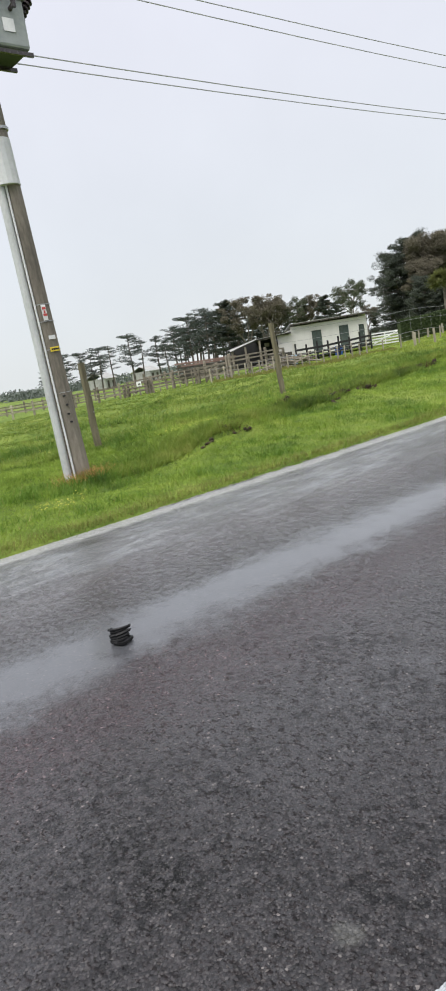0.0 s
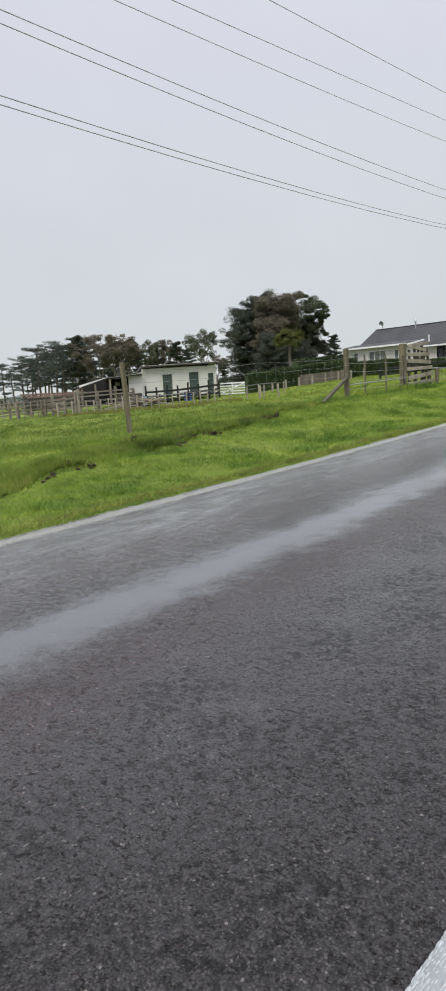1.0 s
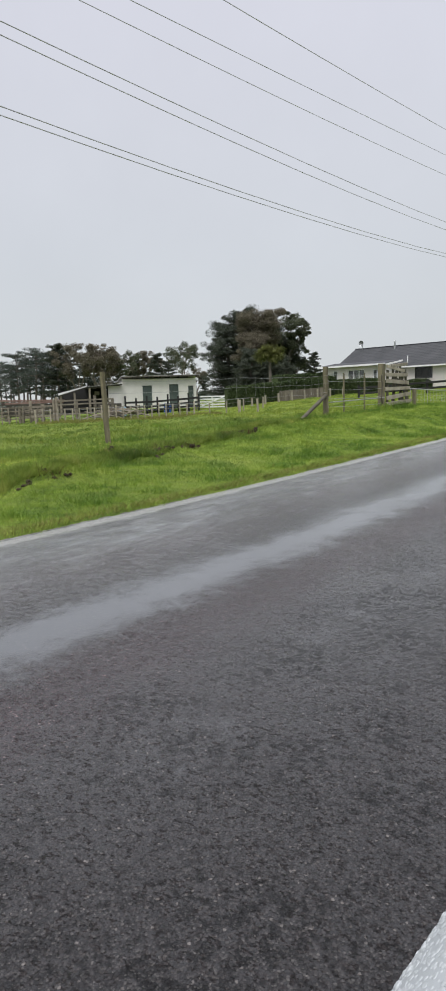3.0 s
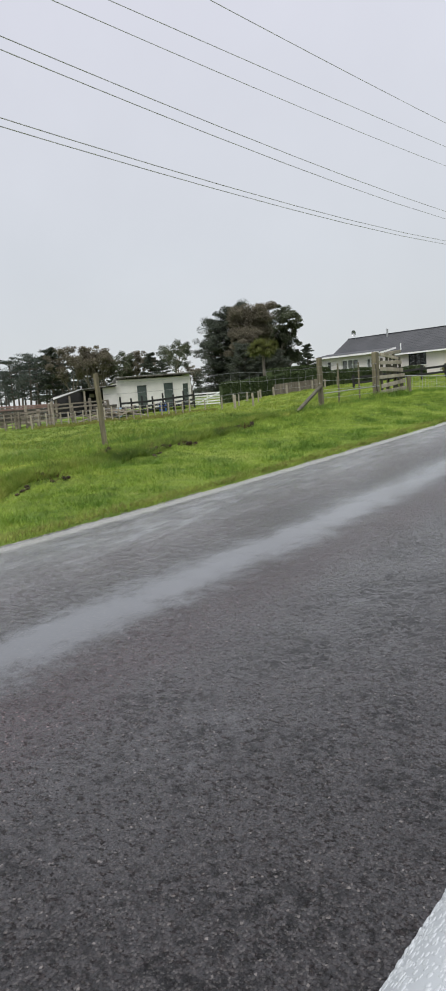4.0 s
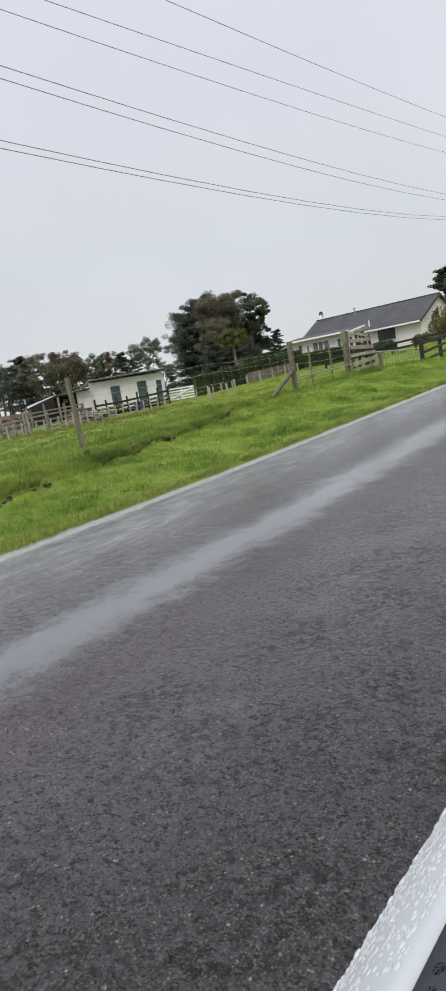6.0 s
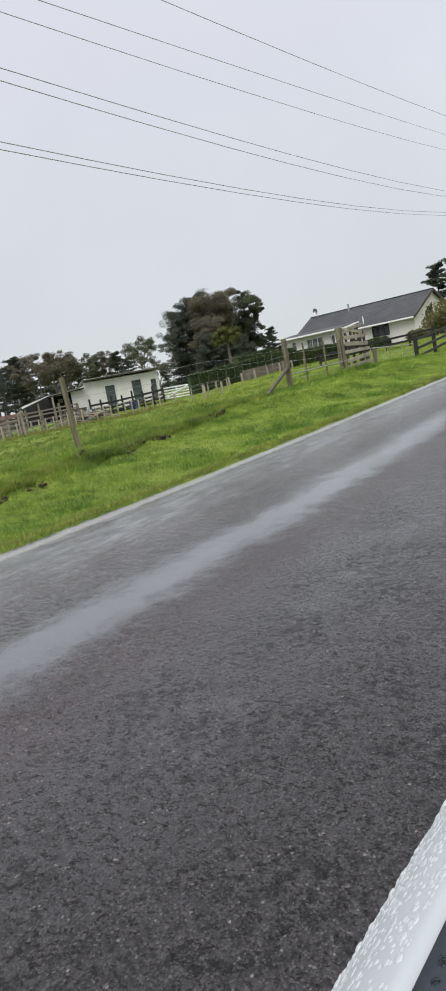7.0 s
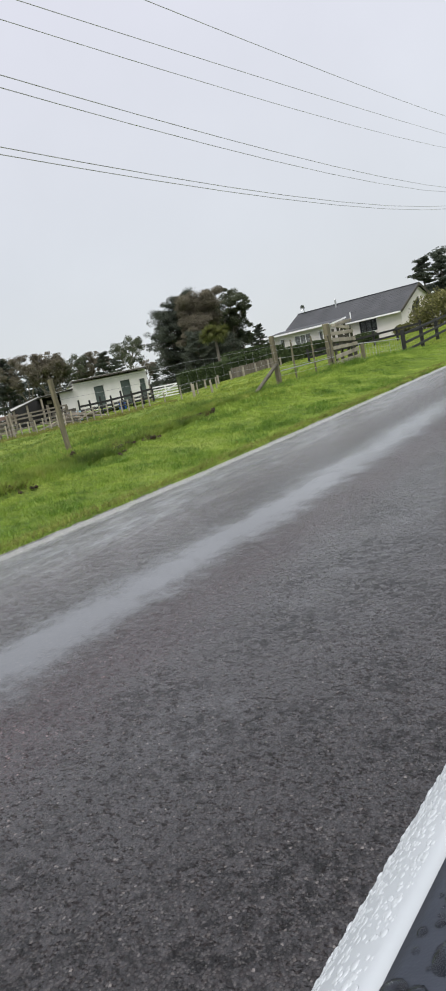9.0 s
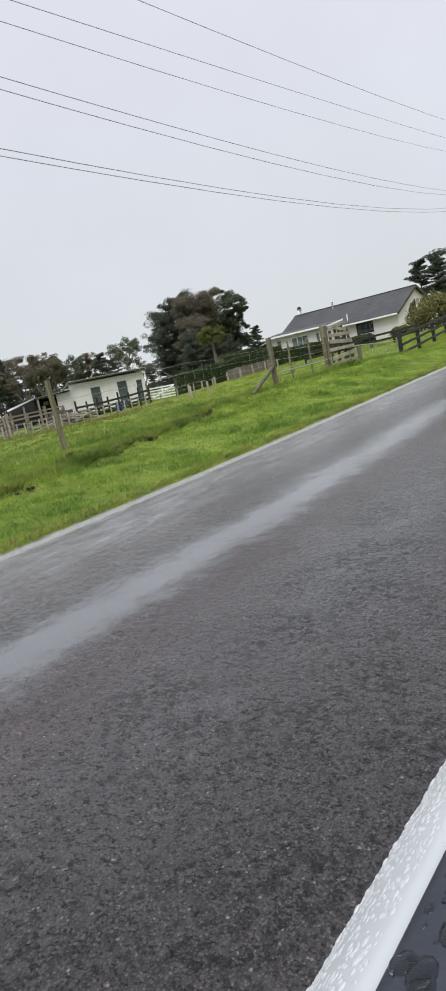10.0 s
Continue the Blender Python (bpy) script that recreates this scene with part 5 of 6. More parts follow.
def red_stack():
    x, y = 38.6, 45.2
    t = thing("board_stack", pose(x, y, gz(x, y), 0, 0, -20), "faded red boards stacked behind the yard rails", "timber pile")
    for k in range(7):
        bm = fresh()
        box(bm, (5.2 - 0.2 * (k % 3), 0.8, 0.14), (0.1 * (k % 2), 0, 0.55 + 0.17 * k), (0, 0.6 * (-1) ** k, 0), 0.01)
        part("board", bm, M_RED if k > 4 else M_DARKWOOD, t)
    for x0 in (-2.1, 0, 2.1):
        bm = fresh()
        box(bm, (0.2, 0.8, 0.5), (x0, 0, 0.23))
        part("bearer", bm, M_YARD, t)


red_stack()


def old_trailer():
    x, y = shed_pt(-1.2, -1.2)
    t = thing("farm_trailer", pose(x, y, gz(x, y), 0, 0, -40), "dark old farm trailer under the lean-to", "trailer")
    bm = fresh()
    box(bm, (1.8, 1.1, 0.12), (0, 0, 0.62), (0, 0, 0), 0.02)
    part("tray", bm, M_DARKWOOD, t)
    for y0 in (-0.56, 0.56):
        bm = fresh()
        box(bm, (1.8, 0.05, 0.36), (0, y0, 0.84), (0, 0, 0), 0.01)
        part("side_board", bm, M_DARKWOOD, t)
        bm = fresh()
        tube(bm, [(0.5 * math.cos(a), y0 * 1.15, 0.35 + 0.5 * math.sin(a)) for a in np.linspace(0.1, 3.04, 10)], 0.03, 6)
        part("mudguard", bm, M_BLACK, t)
        bm = fresh()
        rod(bm, (0, y0 * 1.05, 0.34), (0, y0 * 1.3, 0.34), 0.34, None, 24)
        w = part("wheel", bm, M_RUBBER, t)
        bm = fresh()
        rod(bm, (0, y0 * 1.04, 0.34), (0, y0 * 1.31, 0.34), 0.18, None, 18)
        part("rim", bm, M_PALE, w)


old_trailer()


# ---- hedges ----
def leaf_cloud(name, clumps, size, material, parent, squash=0.6, label=""):
    """Leaves scattered through clumps of (x, y, z, rx, ry, rz, count), most of them near the clumps' skins."""
    vs = []
    for cx, cy, cz, ax, ay, az, k in clumps:
        d = rng.normal(size=(k, 3))
        d /= np.linalg.norm(d, axis=1)[:, None]
        r = 0.40 + 0.62 * rng.random((k, 1)) ** 0.7 + 0.35 * rng.random((k, 1)) ** 6
        c = np.array([cx, cy, cz]) + d * r * np.array([ax, ay, az])
        u = rng.normal(size=(k, 3))
        u /= np.linalg.norm(u, axis=1)[:, None]
        w = np.cross(u, rng.normal(size=(k, 3)))
        w /= np.linalg.norm(w, axis=1)[:, None] + 1e-9
        s = size * (0.6 + 0.8 * rng.random((k, 1)))
        vs.append(np.stack([c - u * s, c + w * s * squash, c + u * s, c - w * s * squash], 1))
    v = np.concatenate(vs).reshape(-1, 3)
    ob = new(name, arrays_mesh(name, v, np.arange(len(v)).reshape(-1, 4), material))
    ob.parent = parent
    return tagged(ob, label)


def hedge(p0, p1, h, w, label, base=None, size=0.07, dens=230):
    d = Vector((p1[0] - p0[0], p1[1] - p0[1]))
    t = thing("hedge", pose(p0[0], p0[1], gz(*p0) if base is None else base, 0, 0, math.degrees(math.atan2(d.y, d.x))), label, "hedge")
    L = d.length
    z1 = (gz(*p1) if base is None else base) - (gz(*p0) if base is None else base)
    bm = fresh()
    n_ = max(2, int(L / 0.5))
    for k in range(n_):
        u = (k + 0.5) / n_
        box(bm, (L / n_ * 1.02, w * 0.8, h * 0.93), (u * L, 0, z1 * u + h * 0.42 + rng.uniform(-0.02, 0.02)))
    part("hedge_body", bm, M_HEDGE, t)
    k = int(L * dens * (h + w))
    q = rng.random((k, 3))
    side = rng.random(k)
    x = q[:, 0] * L
    y = np.where(side < 0.55, -w / 2 * (0.85 + 0.3 * q[:, 1]), (q[:, 1] - 0.5) * w)
    z = np.where(side < 0.55, q[:, 2] * h, h * (0.90 + 0.13 * q[:, 2])) + 0.05 * np.sin(x * 2.3) * q[:, 2] + z1 * x / L
    c = np.stack([x, y, z], 1)
    u = rng.normal(size=(k, 3))
    u /= np.linalg.norm(u, axis=1)[:, None]
    s2 = np.cross(u, rng.normal(size=(k, 3)))
    s2 /= np.linalg.norm(s2, axis=1)[:, None] + 1e-9
    s = size * (0.5 + rng.random((k, 1)))
    v = np.stack([c - u * s, c + s2 * s * 0.6, c + u * s, c - s2 * s * 0.6], 1).reshape(-1, 3)
    ob = new("hedge_leaves", arrays_mesh("hedge_leaves", v, np.arange(len(v)).reshape(-1, 4), M_HEDGE))
    ob.parent = t
    return t


hedge((50.6, 34.6), (58.2, 28.3), 1.72, 1.2, "clipped dark green garden hedge")
hedge((58.4, 28.2), (63.0, 26.2), 1.30, 1.2, "clipped dark green garden hedge before the house")
hedge((62.0, 36.5), (68.0, 33.4), 2.3, 1.4, "taller dark hedge behind the garden")
hedge((63.2, 26.0), (64.6, 21.8), 0.9, 0.9, "low clipped hedge below the house windows")


def low_wall():
    a, b = Vector((51.0, 29.6)), Vector((54.3, 27.2))
    d = b - a
    t = thing("brush_screen", pose(a.x, a.y, gz(a.x, a.y), 0, 0, math.degrees(math.atan2(d.y, d.x))), "low grey-brown brushwood screen before the hedge", "screen")
    n_ = 9
    dz = gz(b.x, b.y) - gz(a.x, a.y)
    for k in range(n_):
        bm = fresh()
        box(bm, (d.length / n_ - 0.01, 0.06, 0.85), ((k + 0.5) * d.length / n_, 0, 0.42 + dz * (k + 0.5) / n_), (0, 0, 0), 0.006)
        part("panel", bm, M_SCREEN, t)


low_wall()


# ---- the white house ----
HFR, HFL = Vector((65.1, 19.7)), Vector((68.4, 33.1))
HB = 1.72


def house():
    d = HFL - HFR
    L = d.length
    yaw = math.degrees(math.atan2(d.y, d.x))
    t = thing("house", pose(HFR.x, HFR.y, HB, 0, 0, yaw), "long single-storey white house with a dark grey roof", "house")
    # local x runs along the front; depth runs away from the paddock: -y
    D, E, R, th = 6.9, 2.42, 4.43, 0.2
    G0, G1 = -0.45, L - 0.35
    wing0, wing1, wout = 5.75, L - 0.35, 2.2

    def wall_with(name, x0, x1, y, h, holes, face):
        def piece(size, at):
            part(name, box(fresh(), size, at), M_HWALL, t)

        xs = [x0]
        for a, b, z0, z1 in holes:
            piece((a - xs[-1], th, h), ((a + xs[-1]) / 2, y, h / 2))
            piece((b - a, th, z0), ((a + b) / 2, y, z0 / 2))
            piece((b - a, th, h - z1), ((a + b) / 2, y, (h + z1) / 2))
            xs.append(b)
        piece((x1 - xs[-1], th, h), ((x1 + xs[-1]) / 2, y, h / 2))
        for a, b, z0, z1 in holes:
            bm = fresh()
            w = b - a
            for zz in (z0 + 0.03, z1 - 0.03):
                box(bm, (w, 0.08, 0.06), ((a + b) / 2, y + 0.03, zz))
            for k in range(4 if w > 1.5 else 3 if w > 1 else 2):
                n_ = 3 if w > 1.5 else 2 if w > 1 else 1
                box(bm, (0.05, 0.08, z1 - z0 - 0.12), (a + 0.025 + (w - 0.05) * k / n_, y + 0.03, (z0 + z1) / 2))
            win = part("window", bm, M_BLACK if name == "front_wall" else M_TRIM, t)
            bm = fresh()
            box(bm, (w - 0.04, 0.012, z1 - z0 - 0.08), ((a + b) / 2, y + 0.01, (z0 + z1) / 2))
            pane = part("pane", bm, M_PANE, win)
            pane.visible_shadow = False
            # front window: near-black sheet for the unlit room; wing windows: cloth blinds
            bm = fresh()
            box(bm, (w - 0.02, 0.02, z1 - z0 - 0.02), ((a + b) / 2, y - 0.08, (z0 + z1) / 2))
            part("blind", bm, M_DARK if name == "front_wall" else M_CURTAIN, win)
            bm = fresh()
            box(bm, (w + 0.12, 0.1, 0.04), ((a + b) / 2, y + th / 2 + 0.04, z0 - 0.022))
            part("sill", bm, M_TRIM, win)

    # main front, beside the wing
    wall_with("front_wall", G0, wing0, -th / 2, E, [(2.2, 4.1, 1.0, 2.05)], 1)
    wall_with("wing_wall", wing0, wing1, wout - th / 2, E, [(6.35, 7.25, 0.95, 2.0), (8.25, 10.25, 0.85, 2.05), (11.55, 12.15, 0.3, 2.05)], 1)
    bm = fresh()
    box(bm, (th, wout, E), (wing0 + th / 2, wout / 2 - th - 0.002, E / 2))
    part("wing_side_wall", bm, M_HWALL, t)
    # gable ends
    for x in (G0, G1 - th):
        bm = fresh()
        prof = [(x, -th, 0), (x, -D, 0), (x, -D, E), (x, -D / 2, R - 0.12), (x, -th, E)]
        a = [bm.verts.new(p) for p in prof]
        b = [bm.verts.new((p[0] + th, p[1], p[2])) for p in prof]
        bm.faces.new(a[::-1])
        bm.faces.new(b)
        for i in range(5):
            j = (i + 1) % 5
            bm.faces.new((a[i], a[j], b[j], b[i]))
        part("gable_wall", bm, M_HWALL, t)
    bm = fresh()
    box(bm, (G1 - G0 - 2 * th - 0.01, th, E), ((G0 + G1) / 2, -D + th / 2, E / 2))
    part("back_wall", bm, M_HWALL, t)
    # gable window with its raked head, the unlit room put in as near-black
    bm = fresh()
    slab(bm, [(G0 - 0.03, -2.0, 1.0), (G0 - 0.01, -2.0, 1.0), (G0 - 0.01, -3.4, 1.0), (G0 - 0.03, -3.4, 1.0)], 0.02)
    pr = [(G0 - 0.02, -2.0, 1.0), (G0 - 0.02, -3.4, 1.0), (G0 - 0.02, -3.4, 3.3), (G0 - 0.02, -2.0, 2.5)]
    a = [bm.verts.new(p) for p in pr]
    bm.faces.new(a)
    part("gable_window", bm, M_DARK, t, "tall dark raked window")
    # roof planes with rows of tiles
    ov = 0.45
    k_ = (R - E) / (D / 2)
    bm = fresh()
    slab(bm, [(G0 - 0.25, -D / 2, R), (G1 + 0.25, -D / 2, R), (G1 + 0.25, ov, E - k_ * ov), (G0 - 0.25, ov, E - k_ * ov)][::-1], 0.07)
    slab(bm, [(G0 - 0.25, -D / 2, R), (G1 + 0.25, -D / 2, R), (G1 + 0.25, -D - ov, E - k_ * ov), (G0 - 0.25, -D - ov, E - k_ * ov)], 0.07)
    roof = part("roof", bm, M_ROOF, t, "dark grey tiled roof")
    rows, n_ = 14, 22
    bm = fresh()
    for r in range(rows):
        y0 = ov - (D / 2 + ov) * r / rows
        z0 = E - k_ * ov + (R - E + k_ * ov) * r / rows
        for q in range(n_):
            x0 = G0 - 0.25 + (G1 - G0 + 0.5) * q / n_
            box(bm, ((G1 - G0 + 0.5) / n_ - 0.004, (D / 2 + ov) / rows * 1.16, 0.02), (x0 + (G1 - G0 + 0.5) / n_ / 2, y0 - (D / 2 + ov) / rows / 2, z0 + (R - E) / rows / 2 + 0.022), (-math.degrees(math.atan(k_)) + 1.5, 0, 0))
    tagged(part("roof_tiling", bm, M_ROOF, roof), "dark grey roof tiles in level courses", kind="stuff")
    bm = fresh()
    beam(bm, (G0 - 0.25, -D / 2, R + 0.03), (G1 + 0.25, -D / 2, R + 0.03), 0.2, 0.08, 0.02)
    part("ridge_cap", bm, M_ROOF, roof)
    # wing roof: lower pitch, with a deep white fascia
    bm = fresh()
    slab(bm, [(wing0 - 0.3, 0.0, E + 0.45), (wing0 - 0.3, wout + 0.5, E + 0.06), (wing1 + 0.25, wout + 0.5, E + 0.06), (wing1 + 0.25, 0.0, E + 0.45)][::-1], 0.06)
    part("wing_roof", bm, M_ROOF, t, "dark lower roof of the wing")
    bm = fresh()
    box(bm, (wing1 - wing0 + 0.55, 0.05, 0.16), ((wing1 + wing0) / 2, wout + 0.53, E + 0.0))
    box(bm, (0.05, wout + 0.5, 0.15), (wing0 - 0.33, wout / 2 + 0.25, E + 0.14), (-9, 0, 0))
    part("fascia", bm, M_TRIM, t, "deep white fascia and gutter")
    bm = fresh()
    box(bm, (wing0 - G0 + 0.1, 0.06, 0.13), ((wing0 + G0) / 2 - 0.2, ov + 0.035, E - k_ * ov - 0.03))
    part("gutter", bm, M_TRIM, t, "white gutter")
    for sgn in (ov, -D - ov):
        bm = fresh()
        beam(bm, (G0 - 0.28, -D / 2, R - 0.06), (G0 - 0.28, sgn, E - k_ * ov - 0.06), 0.05, 0.22)
        part("barge_board", bm, M_DARKWOOD, t, "dark barge board")
    bm = fresh()
    rod(bm, (wing0 + 1.0, wout + 0.02, 0), (wing0 + 1.0, wout + 0.02, E), 0.04, None, 8)
    part("downpipe", bm, M_TRIM, t)
    # skylight, flue and dish
    bm = fresh()
    box(bm, (0.35, 0.5, 0.08), (7.2, -2.2, R - 1.05), (-28, 0, 0))
    part("roof_vent", bm, M_STEEL, t)
    bm = fresh()
    rod(bm, (8.4, -D / 2 + 0.5, R - 0.4), (8.4, -D / 2 + 0.5, R + 0.42), 0.09, None, 10)
    rod(bm, (8.4, -D / 2 + 0.5, R + 0.42), (8.4, -D / 2 + 0.5, R + 0.55), 0.13, 0.05, 10)
    part("flue", bm, M_STEEL, t)
    bm = fresh()
    rod(bm, (5.0, ov - 0.6, E - 0.1), (5.0, ov - 0.6, E + 0.75), 0.05, None, 8)
    part("vent_pipe", bm, M_TRIM, t)
    bm = fresh()
    rings = []
    for j in range(5):
        r_, off = 0.075 * j, 0.05 * (j / 4.0) ** 2 * 3
        rings.append([bm.verts.new((12.6 + r_ * math.cos(a), -D / 2 + 0.35 + off + 0.12 * r_ * math.sin(a), R + 0.52 + r_ * math.sin(a))) for a in np.linspace(0, math.tau, 18, endpoint=False)])
    for a, b in zip(rings[1:], rings[2:]):
        for q in range(18):
            bm.faces.new((a[q], a[(q + 1) % 18], b[(q + 1) % 18], b[q]))
    bm.faces.new(rings[1])
    rod(bm, (12.6, -D / 2 + 0.25, R - 0.1), (12.6, -D / 2 + 0.30, R + 0.5), 0.03, None, 8)
    part("satellite_dish", bm, M_STEEL, t, "grey satellite dish on the ridge")
    return t


house()


# ---- trees ----
def limb(bm, rnd, p, d, length, r, depth, ends, dome=None):
    pts, rad = [p], [r]
    q = Vector(p)
    dirv = Vector(d).normalized()
    for k in range(4):
        dirv = (dirv + Vector((rnd.uniform(-1, 1), rnd.uniform(-1, 1), rnd.uniform(-0.3, 0.5))) * 0.22).normalized()
        q = q + dirv * length / 4
        if dome:
            out = math.hypot(math.hypot(q.x, q.y) / dome[0], max(0, q.z - dome[1]) / dome[2])
            if out > 1:
                q = Vector((q.x / out, q.y / out, dome[1] + (q.z - dome[1]) / out if q.z > dome[1] else q.z))
        pts.append(tuple(q))
        rad.append(r * (1 - 0.17 * (k + 1)))
    tube(bm, pts, rad, 6)
    ends.append((q.x, q.y, q.z))
    if depth:
        for k in range(rnd.randint(2, 3)):
            a = rnd.uniform(0, math.tau)
            nd = (dirv + Vector((math.cos(a), math.sin(a), rnd.uniform(-0.1, 0.5))) * 0.8).normalized()
            limb(bm, rnd, pts[rnd.choice((2, 3, 4))], nd, length * rnd.uniform(0.55, 0.75), r * 0.5, depth - 1, ends, dome)


def along_spine(spine, u):
    n_ = len(spine) - 1
    i = min(int(u * n_), n_ - 1)
    return Vector(spine[i]).lerp(Vector(spine[i + 1]), u * n_ - i)


def pine(seed, h, spread, label, flat=0.5, leaf=M_PINE, bare=0.35, tiers=10, dense=70, group="shelter belt trees", arms=(2, 4), rise=(0.0, 0.30), puff=(0.17, 0.33), along=(0.5, 1.0), thin=(0.20, 0.34), fine=1.0):
    """A conifer: bare lower trunk, ragged tiers of foliage; flat: from a full cone (0) to a level umbrella (1)."""
    rnd = random.Random(seed)
    t = thing("conifer_tree", pose(0, 0, -60), label, "tree", group)
    bm = fresh()
    n_ = 7
    wx, wy = rnd.uniform(-0.6, 0.6), rnd.uniform(-0.5, 0.5)
    spine = [(wx * math.sin(i / n_ * 2), wy * math.sin(i / n_ * 1.6), h * 0.95 * i / n_ - (0.3 if i == 0 else 0)) for i in range(n_ + 1)]
    tube(bm, spine, [h * 0.019 * (1 - 0.86 * i / n_) + 0.02 for i in range(n_ + 1)], 8)
    clumps = []
    for k in range(tiers):
        v = (k + 0.5) / tiers
        few = 1 if v < 0.35 and bare > 0.2 else 0
        u = bare + (0.97 - bare) * v
        full = math.sqrt(max(0.05, 1 - ((v - 0.25) / 0.80) ** 2))
        cap = 0.35 + 0.65 * math.sin(math.pi * min(1, 0.15 + 0.75 * v))
        wide = spread * (full * (1 - flat) + cap * flat) * rnd.uniform(0.72, 1.15)
        for j in range(rnd.randint(*arms) - few):
            c = along_spine(spine, bare + (0.97 - bare) * min(1, max(0, v + rnd.uniform(-0.09, 0.09))))
            a = rnd.uniform(0, math.tau)
            rr = wide * rnd.uniform(0.25, 1.0)
            e = c + Vector((math.cos(a) * rr, math.sin(a) * rr, rr * rnd.uniform(*rise)))
            tube(bm, [tuple(c), tuple(c.lerp(e, 0.5) + Vector((0, 0, -0.05 * rr))), tuple(e)], [h * 0.0055, h * 0.004, 0.02], 5)
            for g in along:
                f = c.lerp(e, g)
                s = spread * rnd.uniform(*puff)
                clumps.append((f.x, f.y, f.z + 0.1, s, s, s * rnd.uniform(*thin), dense))
    part("trunk", bm, M_BARK, t)
    leaf_cloud("crown", clumps, (0.075 + 0.0045 * h) * fine, leaf, t, 0.35)
    return t


def gum(seed, h, spread, label, leaf=M_GUM, name="gum_tree", count=120, group="shelter belt trees", heads=(0.09, 0.17), bark=M_BARKP, fine=1.0):
    """A gum: several pale leaning limbs that carry rounded, open heads of leaves."""
    rnd = random.Random(seed)
    t = thing(name, pose(0, 0, -60), label, "tree", group)
    bm = fresh()
    ends = []
    tube(bm, [(0, 0, -0.3), (0.05, 0.03, h * 0.14), (0.1, -0.05, h * 0.30)], [h * 0.030, h * 0.024, h * 0.019], 9)
    stems = rnd.randint(4, 5)
    for k in range(stems):
        a = k * math.tau / stems + rnd.uniform(-0.3, 0.3)
        lean = rnd.uniform(0.2, 0.75) * spread / h * 2.0
        limb(bm, rnd, (0.08, 0, h * rnd.uniform(0.16, 0.29)), (math.cos(a) * lean, math.sin(a) * lean, 1), h * rnd.uniform(0.30, 0.42), h * 0.013, 2, ends, (spread * 0.9, h * 0.6, h * 0.31))
    part("trunk", bm, bark, t)
    clumps = []
    for e in ends:
        if e[2] < h * 0.5:
            continue
        for g in range(2):
            s = spread * rnd.uniform(*heads)
            o = [rnd.uniform(-0.12, 0.12) * spread for _ in range(3)]
            clumps.append((e[0] + o[0] * g, e[1] + o[1] * g, e[2] + s * 0.25 + o[2] * g, s, s, s * 0.62, count))
    leaf_cloud("crown", clumps, (0.060 + 0.0035 * h) * fine, leaf, t, 0.45)
    return t


def place(src, az, d, scale, turn, z=None, label=""):
    a = radians(az)
    x, y = -math.sin(a) * d, math.cos(a) * d
    ob = copy_thing(src, pose(x, y, gz(x, y) if z is None else z, 0, 0, turn))
    ob.scale = (scale, scale, scale)
    return tagged(ob, label)


sources = []
P1 = pine(1, 10.6, 3.7, "dark windswept pine with bare trunk and level branches", 0.9, M_PINE, 0.36, 10, 90)
P2 = pine(2, 10.6, 3.3, "dark open-crowned pine in the shelter belt", 0.6, M_PINE, 0.30, 10, 80)
P3 = pine(3, 10, 2.5, "dense dark cypress with ragged tiers", 0.1, M_MACRO, 0.10, 15, 100, arms=(4, 6), along=(0.4, 0.75, 1.05), thin=(0.24, 0.45), puff=(0.13, 0.25))
P4 = pine(4, 10.6, 3.4, "spindly flat-topped pine with thin bare trunk", 0.85, M_PINE, 0.45, 7, 70, arms=(2, 3))
P5 = pine(5, 10.6, 3.6, "dark ragged pine with level branches", 0.85, M_PINE, 0.34, 10, 90)
G1 = gum(11, 10, 4.0, "brownish gum tree with an open rounded crown", M_GUM)
G2 = gum(12, 10, 4.4, "grey-green gum tree with an open rounded crown", M_GUMG)
G3 = gum(13, 10, 3.8, "brownish gum tree with pale branching limbs", M_GUM)
sources += [P1, P2, P3, P4, P5, G1, G2, G3]
